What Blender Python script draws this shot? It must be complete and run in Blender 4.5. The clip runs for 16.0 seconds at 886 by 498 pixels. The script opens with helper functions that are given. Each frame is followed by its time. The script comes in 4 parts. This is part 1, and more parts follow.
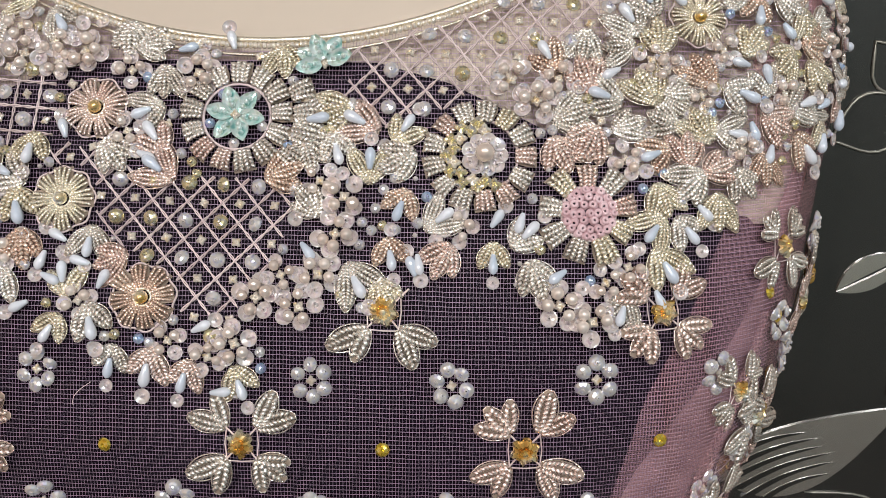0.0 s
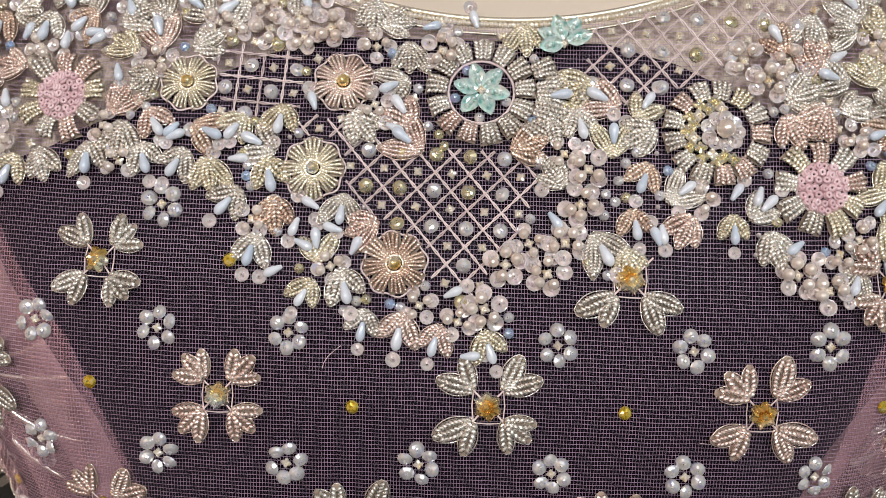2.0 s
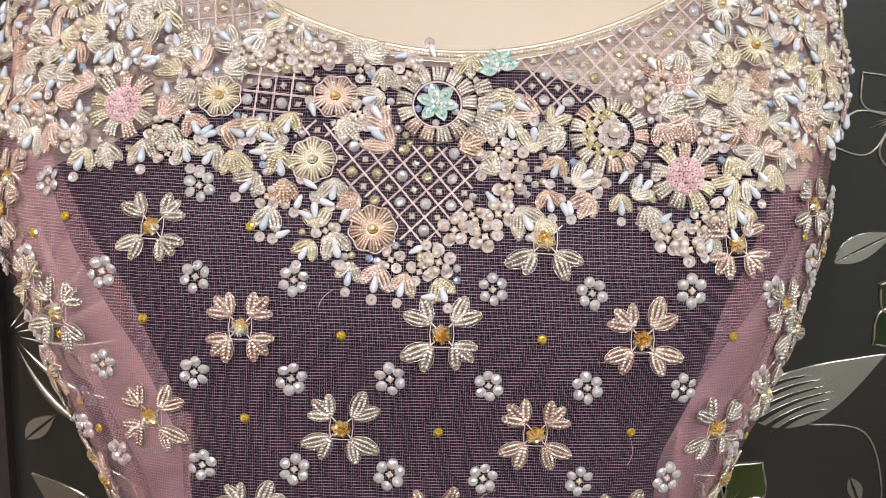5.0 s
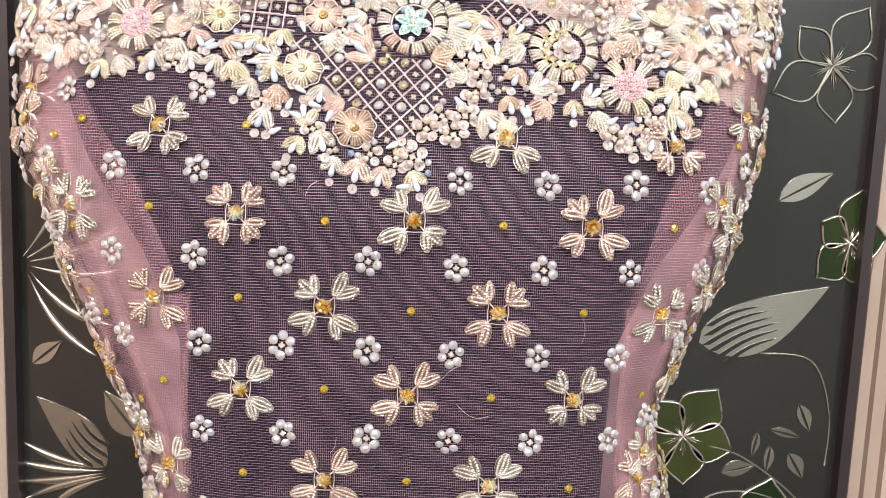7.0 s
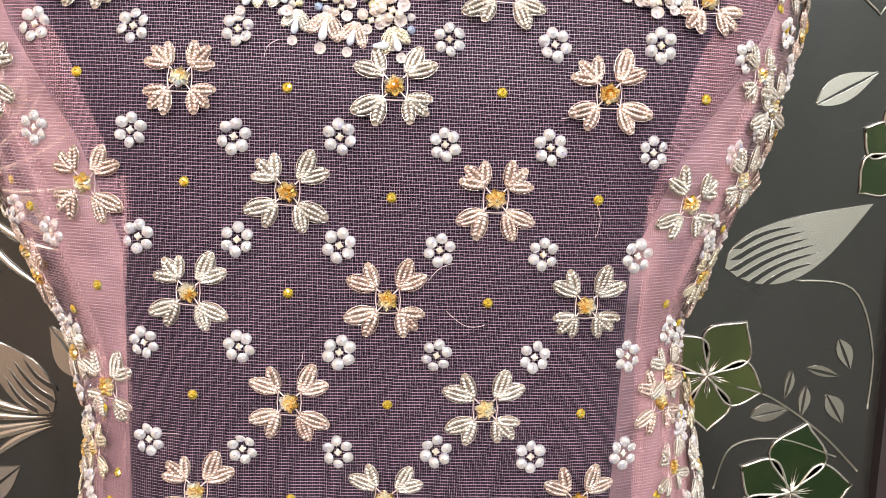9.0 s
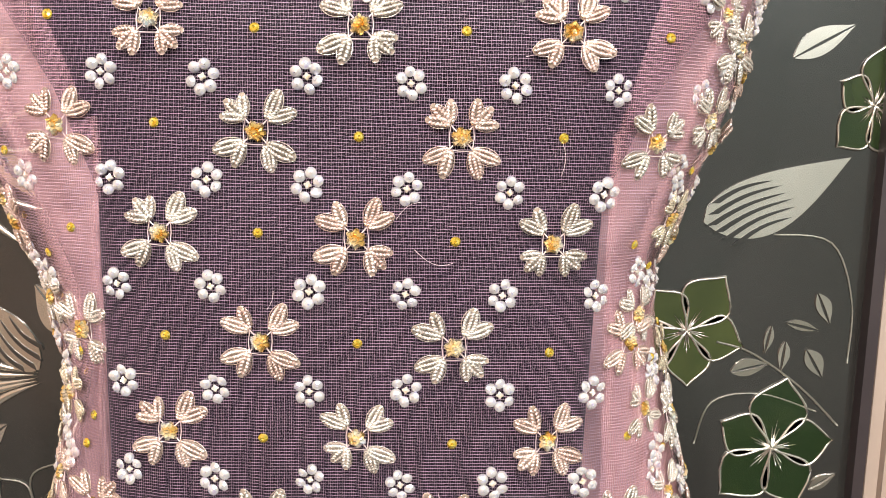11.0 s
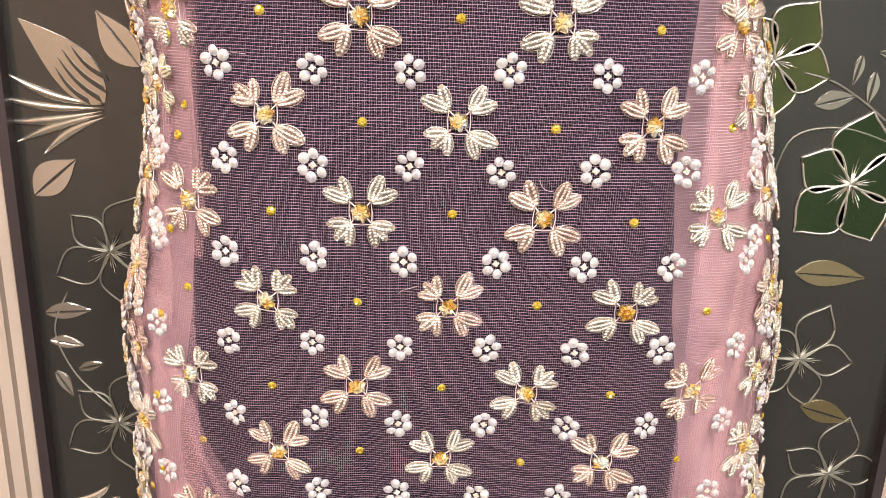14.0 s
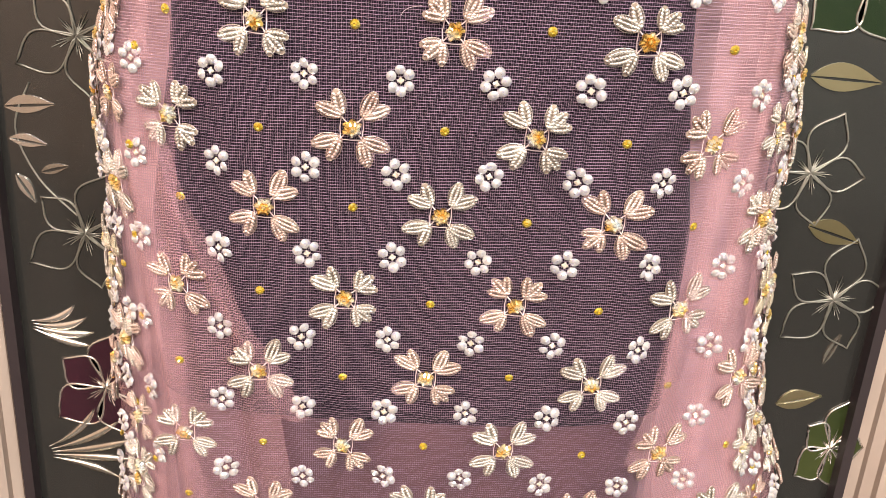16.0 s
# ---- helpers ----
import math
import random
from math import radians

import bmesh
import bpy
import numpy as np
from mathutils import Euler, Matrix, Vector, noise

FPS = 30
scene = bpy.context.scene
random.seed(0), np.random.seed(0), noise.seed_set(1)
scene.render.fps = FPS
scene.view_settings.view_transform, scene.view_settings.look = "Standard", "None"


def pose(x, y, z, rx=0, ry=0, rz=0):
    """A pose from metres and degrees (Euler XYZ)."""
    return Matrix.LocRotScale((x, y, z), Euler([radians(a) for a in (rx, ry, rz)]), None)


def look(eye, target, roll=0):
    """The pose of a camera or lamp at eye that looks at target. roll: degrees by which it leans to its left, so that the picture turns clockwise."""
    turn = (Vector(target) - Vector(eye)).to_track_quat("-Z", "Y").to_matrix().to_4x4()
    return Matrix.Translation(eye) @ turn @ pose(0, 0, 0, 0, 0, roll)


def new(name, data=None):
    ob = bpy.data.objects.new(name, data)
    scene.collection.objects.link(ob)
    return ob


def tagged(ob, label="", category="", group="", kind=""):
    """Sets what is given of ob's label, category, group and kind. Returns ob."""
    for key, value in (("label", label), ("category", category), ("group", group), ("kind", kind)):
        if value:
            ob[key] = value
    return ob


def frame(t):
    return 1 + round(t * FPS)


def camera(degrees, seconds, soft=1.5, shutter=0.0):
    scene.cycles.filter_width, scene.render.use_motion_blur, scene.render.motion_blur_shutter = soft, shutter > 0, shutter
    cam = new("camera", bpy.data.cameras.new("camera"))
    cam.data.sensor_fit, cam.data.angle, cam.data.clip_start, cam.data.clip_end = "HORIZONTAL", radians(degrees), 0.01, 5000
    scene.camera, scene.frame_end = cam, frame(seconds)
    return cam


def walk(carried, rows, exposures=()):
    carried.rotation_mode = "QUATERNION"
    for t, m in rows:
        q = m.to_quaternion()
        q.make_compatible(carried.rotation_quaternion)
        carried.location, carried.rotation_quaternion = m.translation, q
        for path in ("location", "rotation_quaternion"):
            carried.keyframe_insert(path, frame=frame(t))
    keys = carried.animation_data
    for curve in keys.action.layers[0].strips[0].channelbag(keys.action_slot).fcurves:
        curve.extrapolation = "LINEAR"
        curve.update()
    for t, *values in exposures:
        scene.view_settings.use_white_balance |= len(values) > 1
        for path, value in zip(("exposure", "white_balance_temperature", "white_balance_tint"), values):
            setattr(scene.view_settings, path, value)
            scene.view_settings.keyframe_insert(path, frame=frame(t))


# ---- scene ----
cam = camera(55.6, 16.0, soft=0.5)
PATH = [
    (0, (0.093, -0.303, 1.469), (-0.007, 1.634, 0.981), 0.6),
    (0.5, (0.06, -0.31, 1.469), (-0.012, 1.62, 0.949), 1.1),
    (1, (0.04, -0.323, 1.463), (-0.009, 1.617, 0.978), 1.2),
    (1.5, (0.01, -0.327, 1.454), (-0.022, 1.62, 1.001), 1.5),
    (2, (-0.013, -0.325, 1.451), (-0.063, 1.624, 1.007), 1.6),
    (2.5, (-0.029, -0.327, 1.447), (-0.068, 1.628, 1.026), 1.8),
    (3, (-0.038, -0.346, 1.449), (-0.1, 1.612, 1.044), 1.6),
    (3.5, (-0.043, -0.384, 1.454), (-0.123, 1.576, 1.062), 1.4),
    (4, (-0.047, -0.433, 1.459), (-0.143, 1.53, 1.088), 1.3),
    (4.5, (-0.032, -0.447, 1.456), (-0.075, 1.516, 1.076), 1.6),
    (4.7, (-0.013, -0.447, 1.453), (-0.013, 1.516, 1.073), 1.8),
    (6.8, (0.013, -0.526, 1.37), (0.023, 1.462, 1.145), 2.5),
    (7, (0.014, -0.525, 1.364), (0.027, 1.458, 1.105), 2.4),
    (7.5, (0.021, -0.516, 1.346), (0.036, 1.46, 1.042), 2.2),
    (8, (0.026, -0.485, 1.318), (0.041, 1.492, 1.02), 2.1),
    (8.2, (0.024, -0.461, 1.306), (0.041, 1.517, 1.013), 2.2),
    (10.3, (0.031, -0.442, 1.275), (0.037, 1.547, 1.066), 2.1),
    (10.5, (0.036, -0.453, 1.27), (0.042, 1.535, 1.056), 2.1),
    (11, (0.047, -0.455, 1.257), (0.041, 1.528, 0.992), 1.8),
    (11.5, (0.041, -0.443, 1.244), (0.031, 1.528, 0.907), 1.8),
    (12, (0.03, -0.44, 1.235), (0.024, 1.518, 0.825), 1.9),
    (12.5, (0.026, -0.45, 1.225), (0.021, 1.495, 0.761), 1.9),
    (13, (0.015, -0.457, 1.21), (0.012, 1.473, 0.685), 1.9),
    (13.5, (0.006, -0.455, 1.192), (-0.001, 1.456, 0.601), 1.9),
    (14, (-0.003, -0.46, 1.159), (-0.014, 1.448, 0.559), 1.9),
    (14.5, (-0.013, -0.469, 1.126), (-0.013, 1.425, 0.486), 2.0),
    (15, (-0.017, -0.466, 1.096), (0.025, 1.421, 0.434), 2.5),
    (15.5, (-0.012, -0.461, 1.052), (0.019, 1.432, 0.41), 2.5),
    (16, (-0.017, -0.46, 1.017), (0.049, 1.425, 0.353), 3.6),
]
walk(cam, [(t, look(eye, target, roll)) for t, eye, target, roll in PATH],
     [(0.0, -0.88, 6400, 10), (4.7, -0.62, 6600, 12), (7.0, -0.08, 6650, 12), (11.0, 0.35, 6800, 12), (16.0, 0.5, 7150, 16)])
# ---------------------------------------------------------------- light
world = bpy.data.worlds.new("world")
scene.world = world
world.use_nodes = True
world.node_tree.nodes["Background"].inputs[0].default_value = (0.9, 0.85, 0.8, 1)
world.node_tree.nodes["Background"].inputs[1].default_value = 0.05


def unseen_lamp(x, y, z, w, d, watts, colour, target):
    lamp = bpy.data.lights.new("unseen_lamp", "AREA")
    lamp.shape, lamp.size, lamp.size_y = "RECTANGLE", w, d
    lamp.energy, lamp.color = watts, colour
    ob = new("unseen_lamp", lamp)
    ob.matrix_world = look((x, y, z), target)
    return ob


# Unseen lamps added behind the camera to light the gown.
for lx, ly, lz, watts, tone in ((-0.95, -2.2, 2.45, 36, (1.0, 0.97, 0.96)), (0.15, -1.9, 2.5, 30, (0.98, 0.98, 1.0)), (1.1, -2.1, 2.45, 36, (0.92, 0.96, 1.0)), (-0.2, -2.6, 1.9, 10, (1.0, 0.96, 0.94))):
    unseen_lamp(lx, ly, lz, 0.20, 0.20, watts, tone, (0, 0.05, 1.0))
# Two more, added to wash the south walls that the panel mirrors.
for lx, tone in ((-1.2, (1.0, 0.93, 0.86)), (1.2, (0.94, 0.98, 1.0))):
    unseen_lamp(lx, -1.7, 2.62, 0.4, 0.2, 22, tone, (lx, -2.8, 1.9))


# ---------------------------------------------------------------- materials
def material(name):
    m = bpy.data.materials.new(name)
    m.use_nodes = True
    n = m.node_tree.nodes
    return m, n, m.node_tree.links, n["Principled BSDF"]


def ramp(n, stops):
    r = n.new("ShaderNodeValToRGB")
    while len(r.color_ramp.elements) < len(stops):
        r.color_ramp.elements.new(0.5)
    for e, (p, c) in zip(r.color_ramp.elements, stops):
        e.position, e.color = p, (*c, 1)
    return r


def surface(name, low, high, rough=0.5, metal=0.0, scale=40.0, bump=0.0, bump_scale=400.0, random_mix=0.5, coat=0.0, transmission=0.0, ior=1.5, spec=0.5):
    """Two tones spread by noise and by the piece's own random number, with fine relief."""
    m, n, l, p = material(name)
    tc = n.new("ShaderNodeTexCoord")
    nz = n.new("ShaderNodeTexNoise")
    nz.inputs["Scale"].default_value, nz.inputs["Detail"].default_value = scale, 4
    l.new(tc.outputs["Object"], nz.inputs["Vector"])
    info = n.new("ShaderNodeObjectInfo")
    mix = n.new("ShaderNodeMix")
    mix.inputs[0].default_value = random_mix
    l.new(nz.outputs["Fac"], mix.inputs[2])
    l.new(info.outputs["Random"], mix.inputs[3])
    r = ramp(n, [(0.25, low), (0.75, high)])
    l.new(mix.outputs[0], r.inputs[0])
    l.new(r.outputs[0], p.inputs["Base Color"])
    p.inputs["Roughness"].default_value, p.inputs["Metallic"].default_value = rough, metal
    p.inputs["Coat Weight"].default_value = coat
    p.inputs["Transmission Weight"].default_value = transmission
    p.inputs["IOR"].default_value = ior
    p.inputs["Specular IOR Level"].default_value = spec
    if bump:
        b = n.new("ShaderNodeTexNoise")
        b.inputs["Scale"].default_value, b.inputs["Detail"].default_value = bump_scale, 3
        l.new(tc.outputs["Object"], b.inputs["Vector"])
        bm_ = n.new("ShaderNodeBump")
        bm_.inputs["Strength"].default_value, bm_.inputs["Distance"].default_value = bump, 0.001
        l.new(b.outputs["Fac"], bm_.inputs["Height"])
        l.new(bm_.outputs["Normal"], p.inputs["Normal"])
    return m


def rope(name, low, high, metal=0.79, rough=0.21):
    """Coiled metal purl: fine slanting turns along the rope."""
    m, n, l, p = material(name)
    tc = n.new("ShaderNodeTexCoord")
    info = n.new("ShaderNodeObjectInfo")
    nz = n.new("ShaderNodeTexNoise")
    nz.inputs["Scale"].default_value = 260
    l.new(tc.outputs["Object"], nz.inputs["Vector"])
    mix = n.new("ShaderNodeMix")
    mix.inputs[0].default_value = 0.45
    l.new(nz.outputs["Fac"], mix.inputs[2])
    l.new(info.outputs["Random"], mix.inputs[3])
    r = ramp(n, [(0.2, low), (0.8, high)])
    l.new(mix.outputs[0], r.inputs[0])
    l.new(r.outputs[0], p.inputs["Base Color"])
    w = n.new("ShaderNodeTexWave")
    w.wave_type, w.bands_direction = "BANDS", "DIAGONAL"
    w.inputs["Scale"].default_value, w.inputs["Distortion"].default_value = 330, 1.5
    l.new(tc.outputs["Object"], w.inputs["Vector"])
    b = n.new("ShaderNodeBump")
    b.inputs["Strength"].default_value, b.inputs["Distance"].default_value = 0.25, 0.0004
    l.new(w.outputs["Fac"], b.inputs["Height"])
    l.new(b.outputs["Normal"], p.inputs["Normal"])
    p.inputs["Metallic"].default_value, p.inputs["Roughness"].default_value = metal, rough
    return m


def iridescent(name, tones, rough=0.14, metal=0.78, scale=420.0):
    """Pearly film whose tint wanders over a piece and from piece to piece."""
    m, n, l, p = material(name)
    tc = n.new("ShaderNodeTexCoord")
    info = n.new("ShaderNodeObjectInfo")
    add = n.new("ShaderNodeVectorMath")
    add.operation = "ADD"
    comb = n.new("ShaderNodeCombineXYZ")
    l.new(info.outputs["Random"], comb.inputs[2])
    l.new(tc.outputs["Object"], add.inputs[0])
    l.new(comb.outputs[0], add.inputs[1])
    nz = n.new("ShaderNodeTexNoise")
    nz.inputs["Scale"].default_value, nz.inputs["Detail"].default_value = scale, 1
    l.new(add.outputs[0], nz.inputs["Vector"])
    k = len(tones)
    r = ramp(n, [(0.25 + 0.5 * i / (k - 1), c) for i, c in enumerate(tones)])
    l.new(nz.outputs["Fac"], r.inputs[0])
    l.new(r.outputs[0], p.inputs["Base Color"])
    p.inputs["Metallic"].default_value, p.inputs["Roughness"].default_value = metal, rough
    return m


def net_cloth(name, thread, haze, cover, pu=0.00132, pv=0.0018, wu=0.26, wv=0.17):
    """Sheer net: a grid of fine threads with open cells, laid out in metres along the cloth."""
    m, n, l, p = material(name)
    uv = n.new("ShaderNodeUVMap")
    wob = n.new("ShaderNodeTexNoise")
    wob.inputs["Scale"].default_value, wob.inputs["Detail"].default_value = 60, 2
    l.new(uv.outputs[0], wob.inputs["Vector"])
    sc = n.new("ShaderNodeVectorMath")
    sc.operation = "MULTIPLY_ADD"
    sc.inputs[1].default_value = (0.0005, 0.0012, 0)
    l.new(wob.outputs["Color"], sc.inputs[0])
    l.new(uv.outputs[0], sc.inputs[2])
    sep = n.new("ShaderNodeSeparateXYZ")
    l.new(sc.outputs[0], sep.inputs[0])

    def lines(out, period, width, strength):
        pp = n.new("ShaderNodeMath")
        pp.operation = "PINGPONG"
        pp.inputs[1].default_value = period / 2
        l.new(out, pp.inputs[0])
        mr = n.new("ShaderNodeMapRange")
        mr.inputs["From Min"].default_value, mr.inputs["From Max"].default_value = period * width / 2, period * width / 2 + 0.00009
        mr.inputs["To Min"].default_value, mr.inputs["To Max"].default_value = strength, 0
        l.new(pp.outputs[0], mr.inputs["Value"])
        return mr.outputs[0]

    mx = n.new("ShaderNodeMath")
    mx.operation = "MAXIMUM"
    l.new(lines(sep.outputs[0], pu, wu, cover), mx.inputs[0])
    l.new(lines(sep.outputs[1], pv, wv, cover), mx.inputs[1])
    mx2 = n.new("ShaderNodeMath")
    mx2.operation = "MAXIMUM"
    mx2.inputs[1].default_value = haze
    l.new(mx.outputs[0], mx2.inputs[0])
    l.new(mx2.outputs[0], p.inputs["Alpha"])
    nz = n.new("ShaderNodeTexNoise")
    nz.inputs["Scale"].default_value = 25
    l.new(uv.outputs[0], nz.inputs["Vector"])
    r = ramp(n, [(0.3, tuple(c * 0.85 for c in thread)), (0.7, thread)])
    l.new(nz.outputs["Fac"], r.inputs[0])
    l.new(r.outputs[0], p.inputs["Base Color"])
    p.inputs["Roughness"].default_value = 0.45
    return m


M_NET = net_cloth("net_front", (0.66, 0.46, 0.62), 0.001, 0.44, wu=0.07, wv=0.10)
M_DRAPE = net_cloth("net_drape", (0.78, 0.42, 0.44), 0.05, 0.30)
M_SIDE = net_cloth("net_gathered", (0.80, 0.42, 0.46), 0.05, 0.34)
M_BACK = net_cloth("net_back", (0.80, 0.46, 0.46), 0.52, 0.7)
M_SLIP = surface("slip_cloth", (0.0011, 0.0004, 0.0024), (0.0022, 0.0008, 0.0044), rough=0.6, spec=0.05, scale=30, bump=0.3, bump_scale=900, random_mix=0.0)
M_UNDER = surface("mauve_satin", (0.055, 0.020, 0.022), (0.09, 0.036, 0.036), rough=0.3, scale=12, bump=0.2, bump_scale=40, random_mix=0.0)
M_SKIN = surface("mannequin_gloss", (0.54, 0.45, 0.36), (0.60, 0.51, 0.41), rough=0.28, scale=6, random_mix=0.0, coat=0.3)
M_CHAMP = rope("purl_champagne", (0.64, 0.58, 0.51), (0.96, 0.92, 0.85))
M_ROSE = rope("purl_rose", (0.72, 0.54, 0.47), (0.96, 0.82, 0.74))
M_GOLD = rope("purl_gold", (0.74, 0.66, 0.50), (0.93, 0.87, 0.72))
# Padding browned so that the gaps between ropes look shaded.
M_PADDING = surface("gap_shade_padding", (0.20, 0.15, 0.11), (0.30, 0.23, 0.17), rough=0.7, scale=400)
M_COPPER = rope("purl_copper", (0.62, 0.45, 0.36), (0.88, 0.72, 0.60))
M_THREAD = surface("stitch_thread", (0.56, 0.44, 0.43), (0.80, 0.66, 0.64), rough=0.5, scale=300, bump=0.4, bump_scale=1500)
M_SEQ = iridescent("sequin_film", [(0.62, 0.64, 0.84), (0.90, 0.90, 0.94), (0.95, 0.90, 0.82), (0.86, 0.87, 0.96), (0.74, 0.68, 0.88)], metal=0.70, rough=0.12)
M_SEQG = iridescent("sequin_gilt", [(0.7, 0.68, 0.66), (0.80, 0.70, 0.38), (0.7, 0.7, 0.74)], rough=0.15)
M_BLUE = iridescent("sequin_blue", [(0.35, 0.5, 0.85), (0.6, 0.75, 0.9), (0.45, 0.42, 0.8)], rough=0.15, metal=0.7)
# Amber tones; the cream and pale-blue ones paint in the stones' reflections.
M_AMBER = iridescent("amber_stone", [(0.56, 0.30, 0.06), (0.86, 0.58, 0.18), (0.95, 0.86, 0.62), (0.84, 0.94, 1.0)], rough=0.08, metal=0.8, scale=110)
M_YELLOW = iridescent("yellow_stone", [(0.62, 0.36, 0.03), (0.86, 0.64, 0.08), (0.9, 0.8, 0.4)], rough=0.06, metal=0.75, scale=500)
M_CRYST = iridescent("gilt_crystal", [(0.80, 0.62, 0.36), (0.95, 0.90, 0.80), (0.70, 0.58, 0.46)], rough=0.12, metal=0.6)
M_PEARL = surface("pearl", (0.84, 0.70, 0.60), (0.95, 0.86, 0.78), rough=0.13, scale=200, coat=1.0, metal=0.6)
M_DROP = surface("moon_drop", (0.48, 0.56, 0.66), (0.70, 0.72, 0.76), rough=0.12, scale=200, coat=0.8, metal=0.1)
M_ROSEBEAD = iridescent("clear_rose_bead", [(0.62, 0.52, 0.56), (0.92, 0.86, 0.86), (0.80, 0.72, 0.66), (0.76, 0.76, 0.90)], rough=0.08, metal=0.66)
M_TURQ = iridescent("turquoise_shell", [(0.22, 0.52, 0.48), (0.62, 0.82, 0.78), (0.86, 0.93, 0.90), (0.50, 0.66, 0.50)], rough=0.10, metal=0.6, scale=300)
M_KNOT = surface("pink_knot", (0.62, 0.40, 0.42), (0.80, 0.58, 0.60), rough=0.55, scale=500, bump=0.5, bump_scale=1800)
M_PANEL = surface("dark_panel", (0.018, 0.018, 0.016), (0.028, 0.027, 0.024), rough=0.16, ior=1.9, scale=3, bump=0.05, bump_scale=30, random_mix=0.0)
M_LEAFMETAL = surface("silvered_inlay", (0.62, 0.57, 0.48), (0.92, 0.87, 0.78), rough=0.22, metal=0.92, scale=14, bump=0.12, bump_scale=60)
M_GOLDLEAF = surface("gilt_inlay", (0.42, 0.34, 0.18), (0.6, 0.5, 0.3), rough=0.3, metal=0.9, scale=20, bump=0.12, bump_scale=60)
M_OUTLINE = surface("etched_line", (0.24, 0.23, 0.19), (0.40, 0.38, 0.32), rough=0.35, metal=0.7, scale=12)
M_GREEN = surface("green_glass", (0.012, 0.024, 0.008), (0.075, 0.085, 0.025), rough=0.12, scale=14, coat=0.5)
M_WINE = surface("wine_glass_inlay", (0.03, 0.008, 0.014), (0.06, 0.014, 0.025), rough=0.12, scale=14, coat=0.5)
M_WOOD = surface("painted_moulding", (0.46, 0.36, 0.29), (0.56, 0.45, 0.37), rough=0.4, scale=9, bump=0.15, bump_scale=120, random_mix=0.0)
M_GASKET = surface("dark_edge", (0.025, 0.018, 0.02), (0.04, 0.03, 0.03), rough=0.4, scale=20)
M_WALL = surface("wall_paint", (0.52, 0.40, 0.32), (0.60, 0.47, 0.38), rough=0.8, scale=4, bump=0.1, bump_scale=80)
# Cool tone put into unseen walls to tint the panel's reflections.
M_WALL_COOL = surface("wall_reflect_grey", (0.28, 0.33, 0.31), (0.34, 0.39, 0.37), rough=0.8, scale=4, bump=0.1, bump_scale=80)
M_FLOOR = surface("floor_tile", (0.035, 0.03, 0.027), (0.055, 0.048, 0.042), rough=0.3, scale=5)
M_CEIL = surface("ceiling_paint", (0.45, 0.44, 0.42), (0.5, 0.49, 0.47), rough=0.9, scale=4)


# ---------------------------------------------------------------- mesh helpers
def bm_mesh(name, bm, mat, smooth=True):
    me = bpy.data.meshes.new(name)
    bm.normal_update()
    bm.to_mesh(me)
    bm.free()
    if mat:
        me.materials.append(mat)
    if smooth:
        me.polygons.foreach_set("use_smooth", [True] * len(me.polygons))
    return me


def part(name, me, parent, m=None, mat=None, label=""):
    """Hangs a mesh under a thing or a part, at the pose m in the parent's space."""
    ob = new(name, me)
    ob.parent = parent
    if m is not None:
        ob.matrix_local = m
    if mat:
        ob.material_slots[0].link = "OBJECT"
        ob.material_slots[0].material = mat
    if label:
        tagged(ob, label)
    return ob


def box(bm, x0, x1, y0, y1, z0, z1):
    vs = [bm.verts.new((x, y, z)) for x in (x0, x1) for y in (y0, y1) for z in (z0, z1)]
    for f in ((0, 1, 3, 2), (4, 6, 7, 5), (0, 4, 5, 1), (2, 3, 7, 6), (0, 2, 6, 4), (1, 5, 7, 3)):
        bm.faces.new([vs[i] for i in f])


def tube(bm, pts, r, sides=5, closed=False, taper=False):
    """A tube through pts; r may be a number or one radius a point."""
    pts = [Vector(p) for p in pts]
    k = len(pts)
    rings = []
    for i, p in enumerate(pts):
        a = pts[(i - 1) % k] if (closed or i) else p
        b = pts[(i + 1) % k] if (closed or i < k - 1) else p
        d = (b - a).normalized()
        u = d.cross(Vector((0, 0, 1)))
        if u.length < 0.1:
            u = d.cross(Vector((0, 1, 0)))
        u.normalize()
        v = d.cross(u)
        rr = r[i] if isinstance(r, (list, tuple)) else r
        rings.append([bm.verts.new(p + rr * (math.cos(q) * u + math.sin(q) * v)) for q in (2 * math.pi * j / sides for j in range(sides))])
    for i in range(k if closed else k - 1):
        a, b = rings[i], rings[(i + 1) % k]
        for j in range(sides):
            bm.faces.new((a[j], a[(j + 1) % sides], b[(j + 1) % sides], b[j]))
    if not closed:
        bm.faces.new(rings[0])
        bm.faces.new(rings[-1][::-1])


def lathe(bm, profile, sides=12, squash=None):
    """Turns (radius, height) pairs round the z axis; squash(angle) scales the radius."""
    rings = []
    for r, h in profile:
        if r < 1e-7:
            rings.append([bm.verts.new((0, 0, h))])
        else:
            rings.append([bm.verts.new((r * (squash(q) if squash else 1) * math.cos(q), r * (squash(q) if squash else 1) * math.sin(q), h)) for q in (2 * math.pi * j / sides for j in range(sides))])
    for a, b in zip(rings, rings[1:]):
        if len(a) == 1 and len(b) == 1:
            continue
        for j in range(sides):
            k = (j + 1) % sides
            if len(a) == 1:
                bm.faces.new((a[0], b[k], b[j]))
            elif len(b) == 1:
                bm.faces.new((a[j], a[k], b[0]))
            else:
                bm.faces.new((a[j], a[k], b[k], b[j]))


# ---------------------------------------------------------------- the dress's form
XC = -0.012


def y_front(z):
    return float(np.interp(z, [0.2, 0.6, 0.87, 1.0, 1.2, 1.31, 1.36, 1.42, 1.47, 1.55], [0.03, 0.028, 0.014, 0.003, -0.003, -0.004, 0.005, 0.028, 0.05, 0.085]))


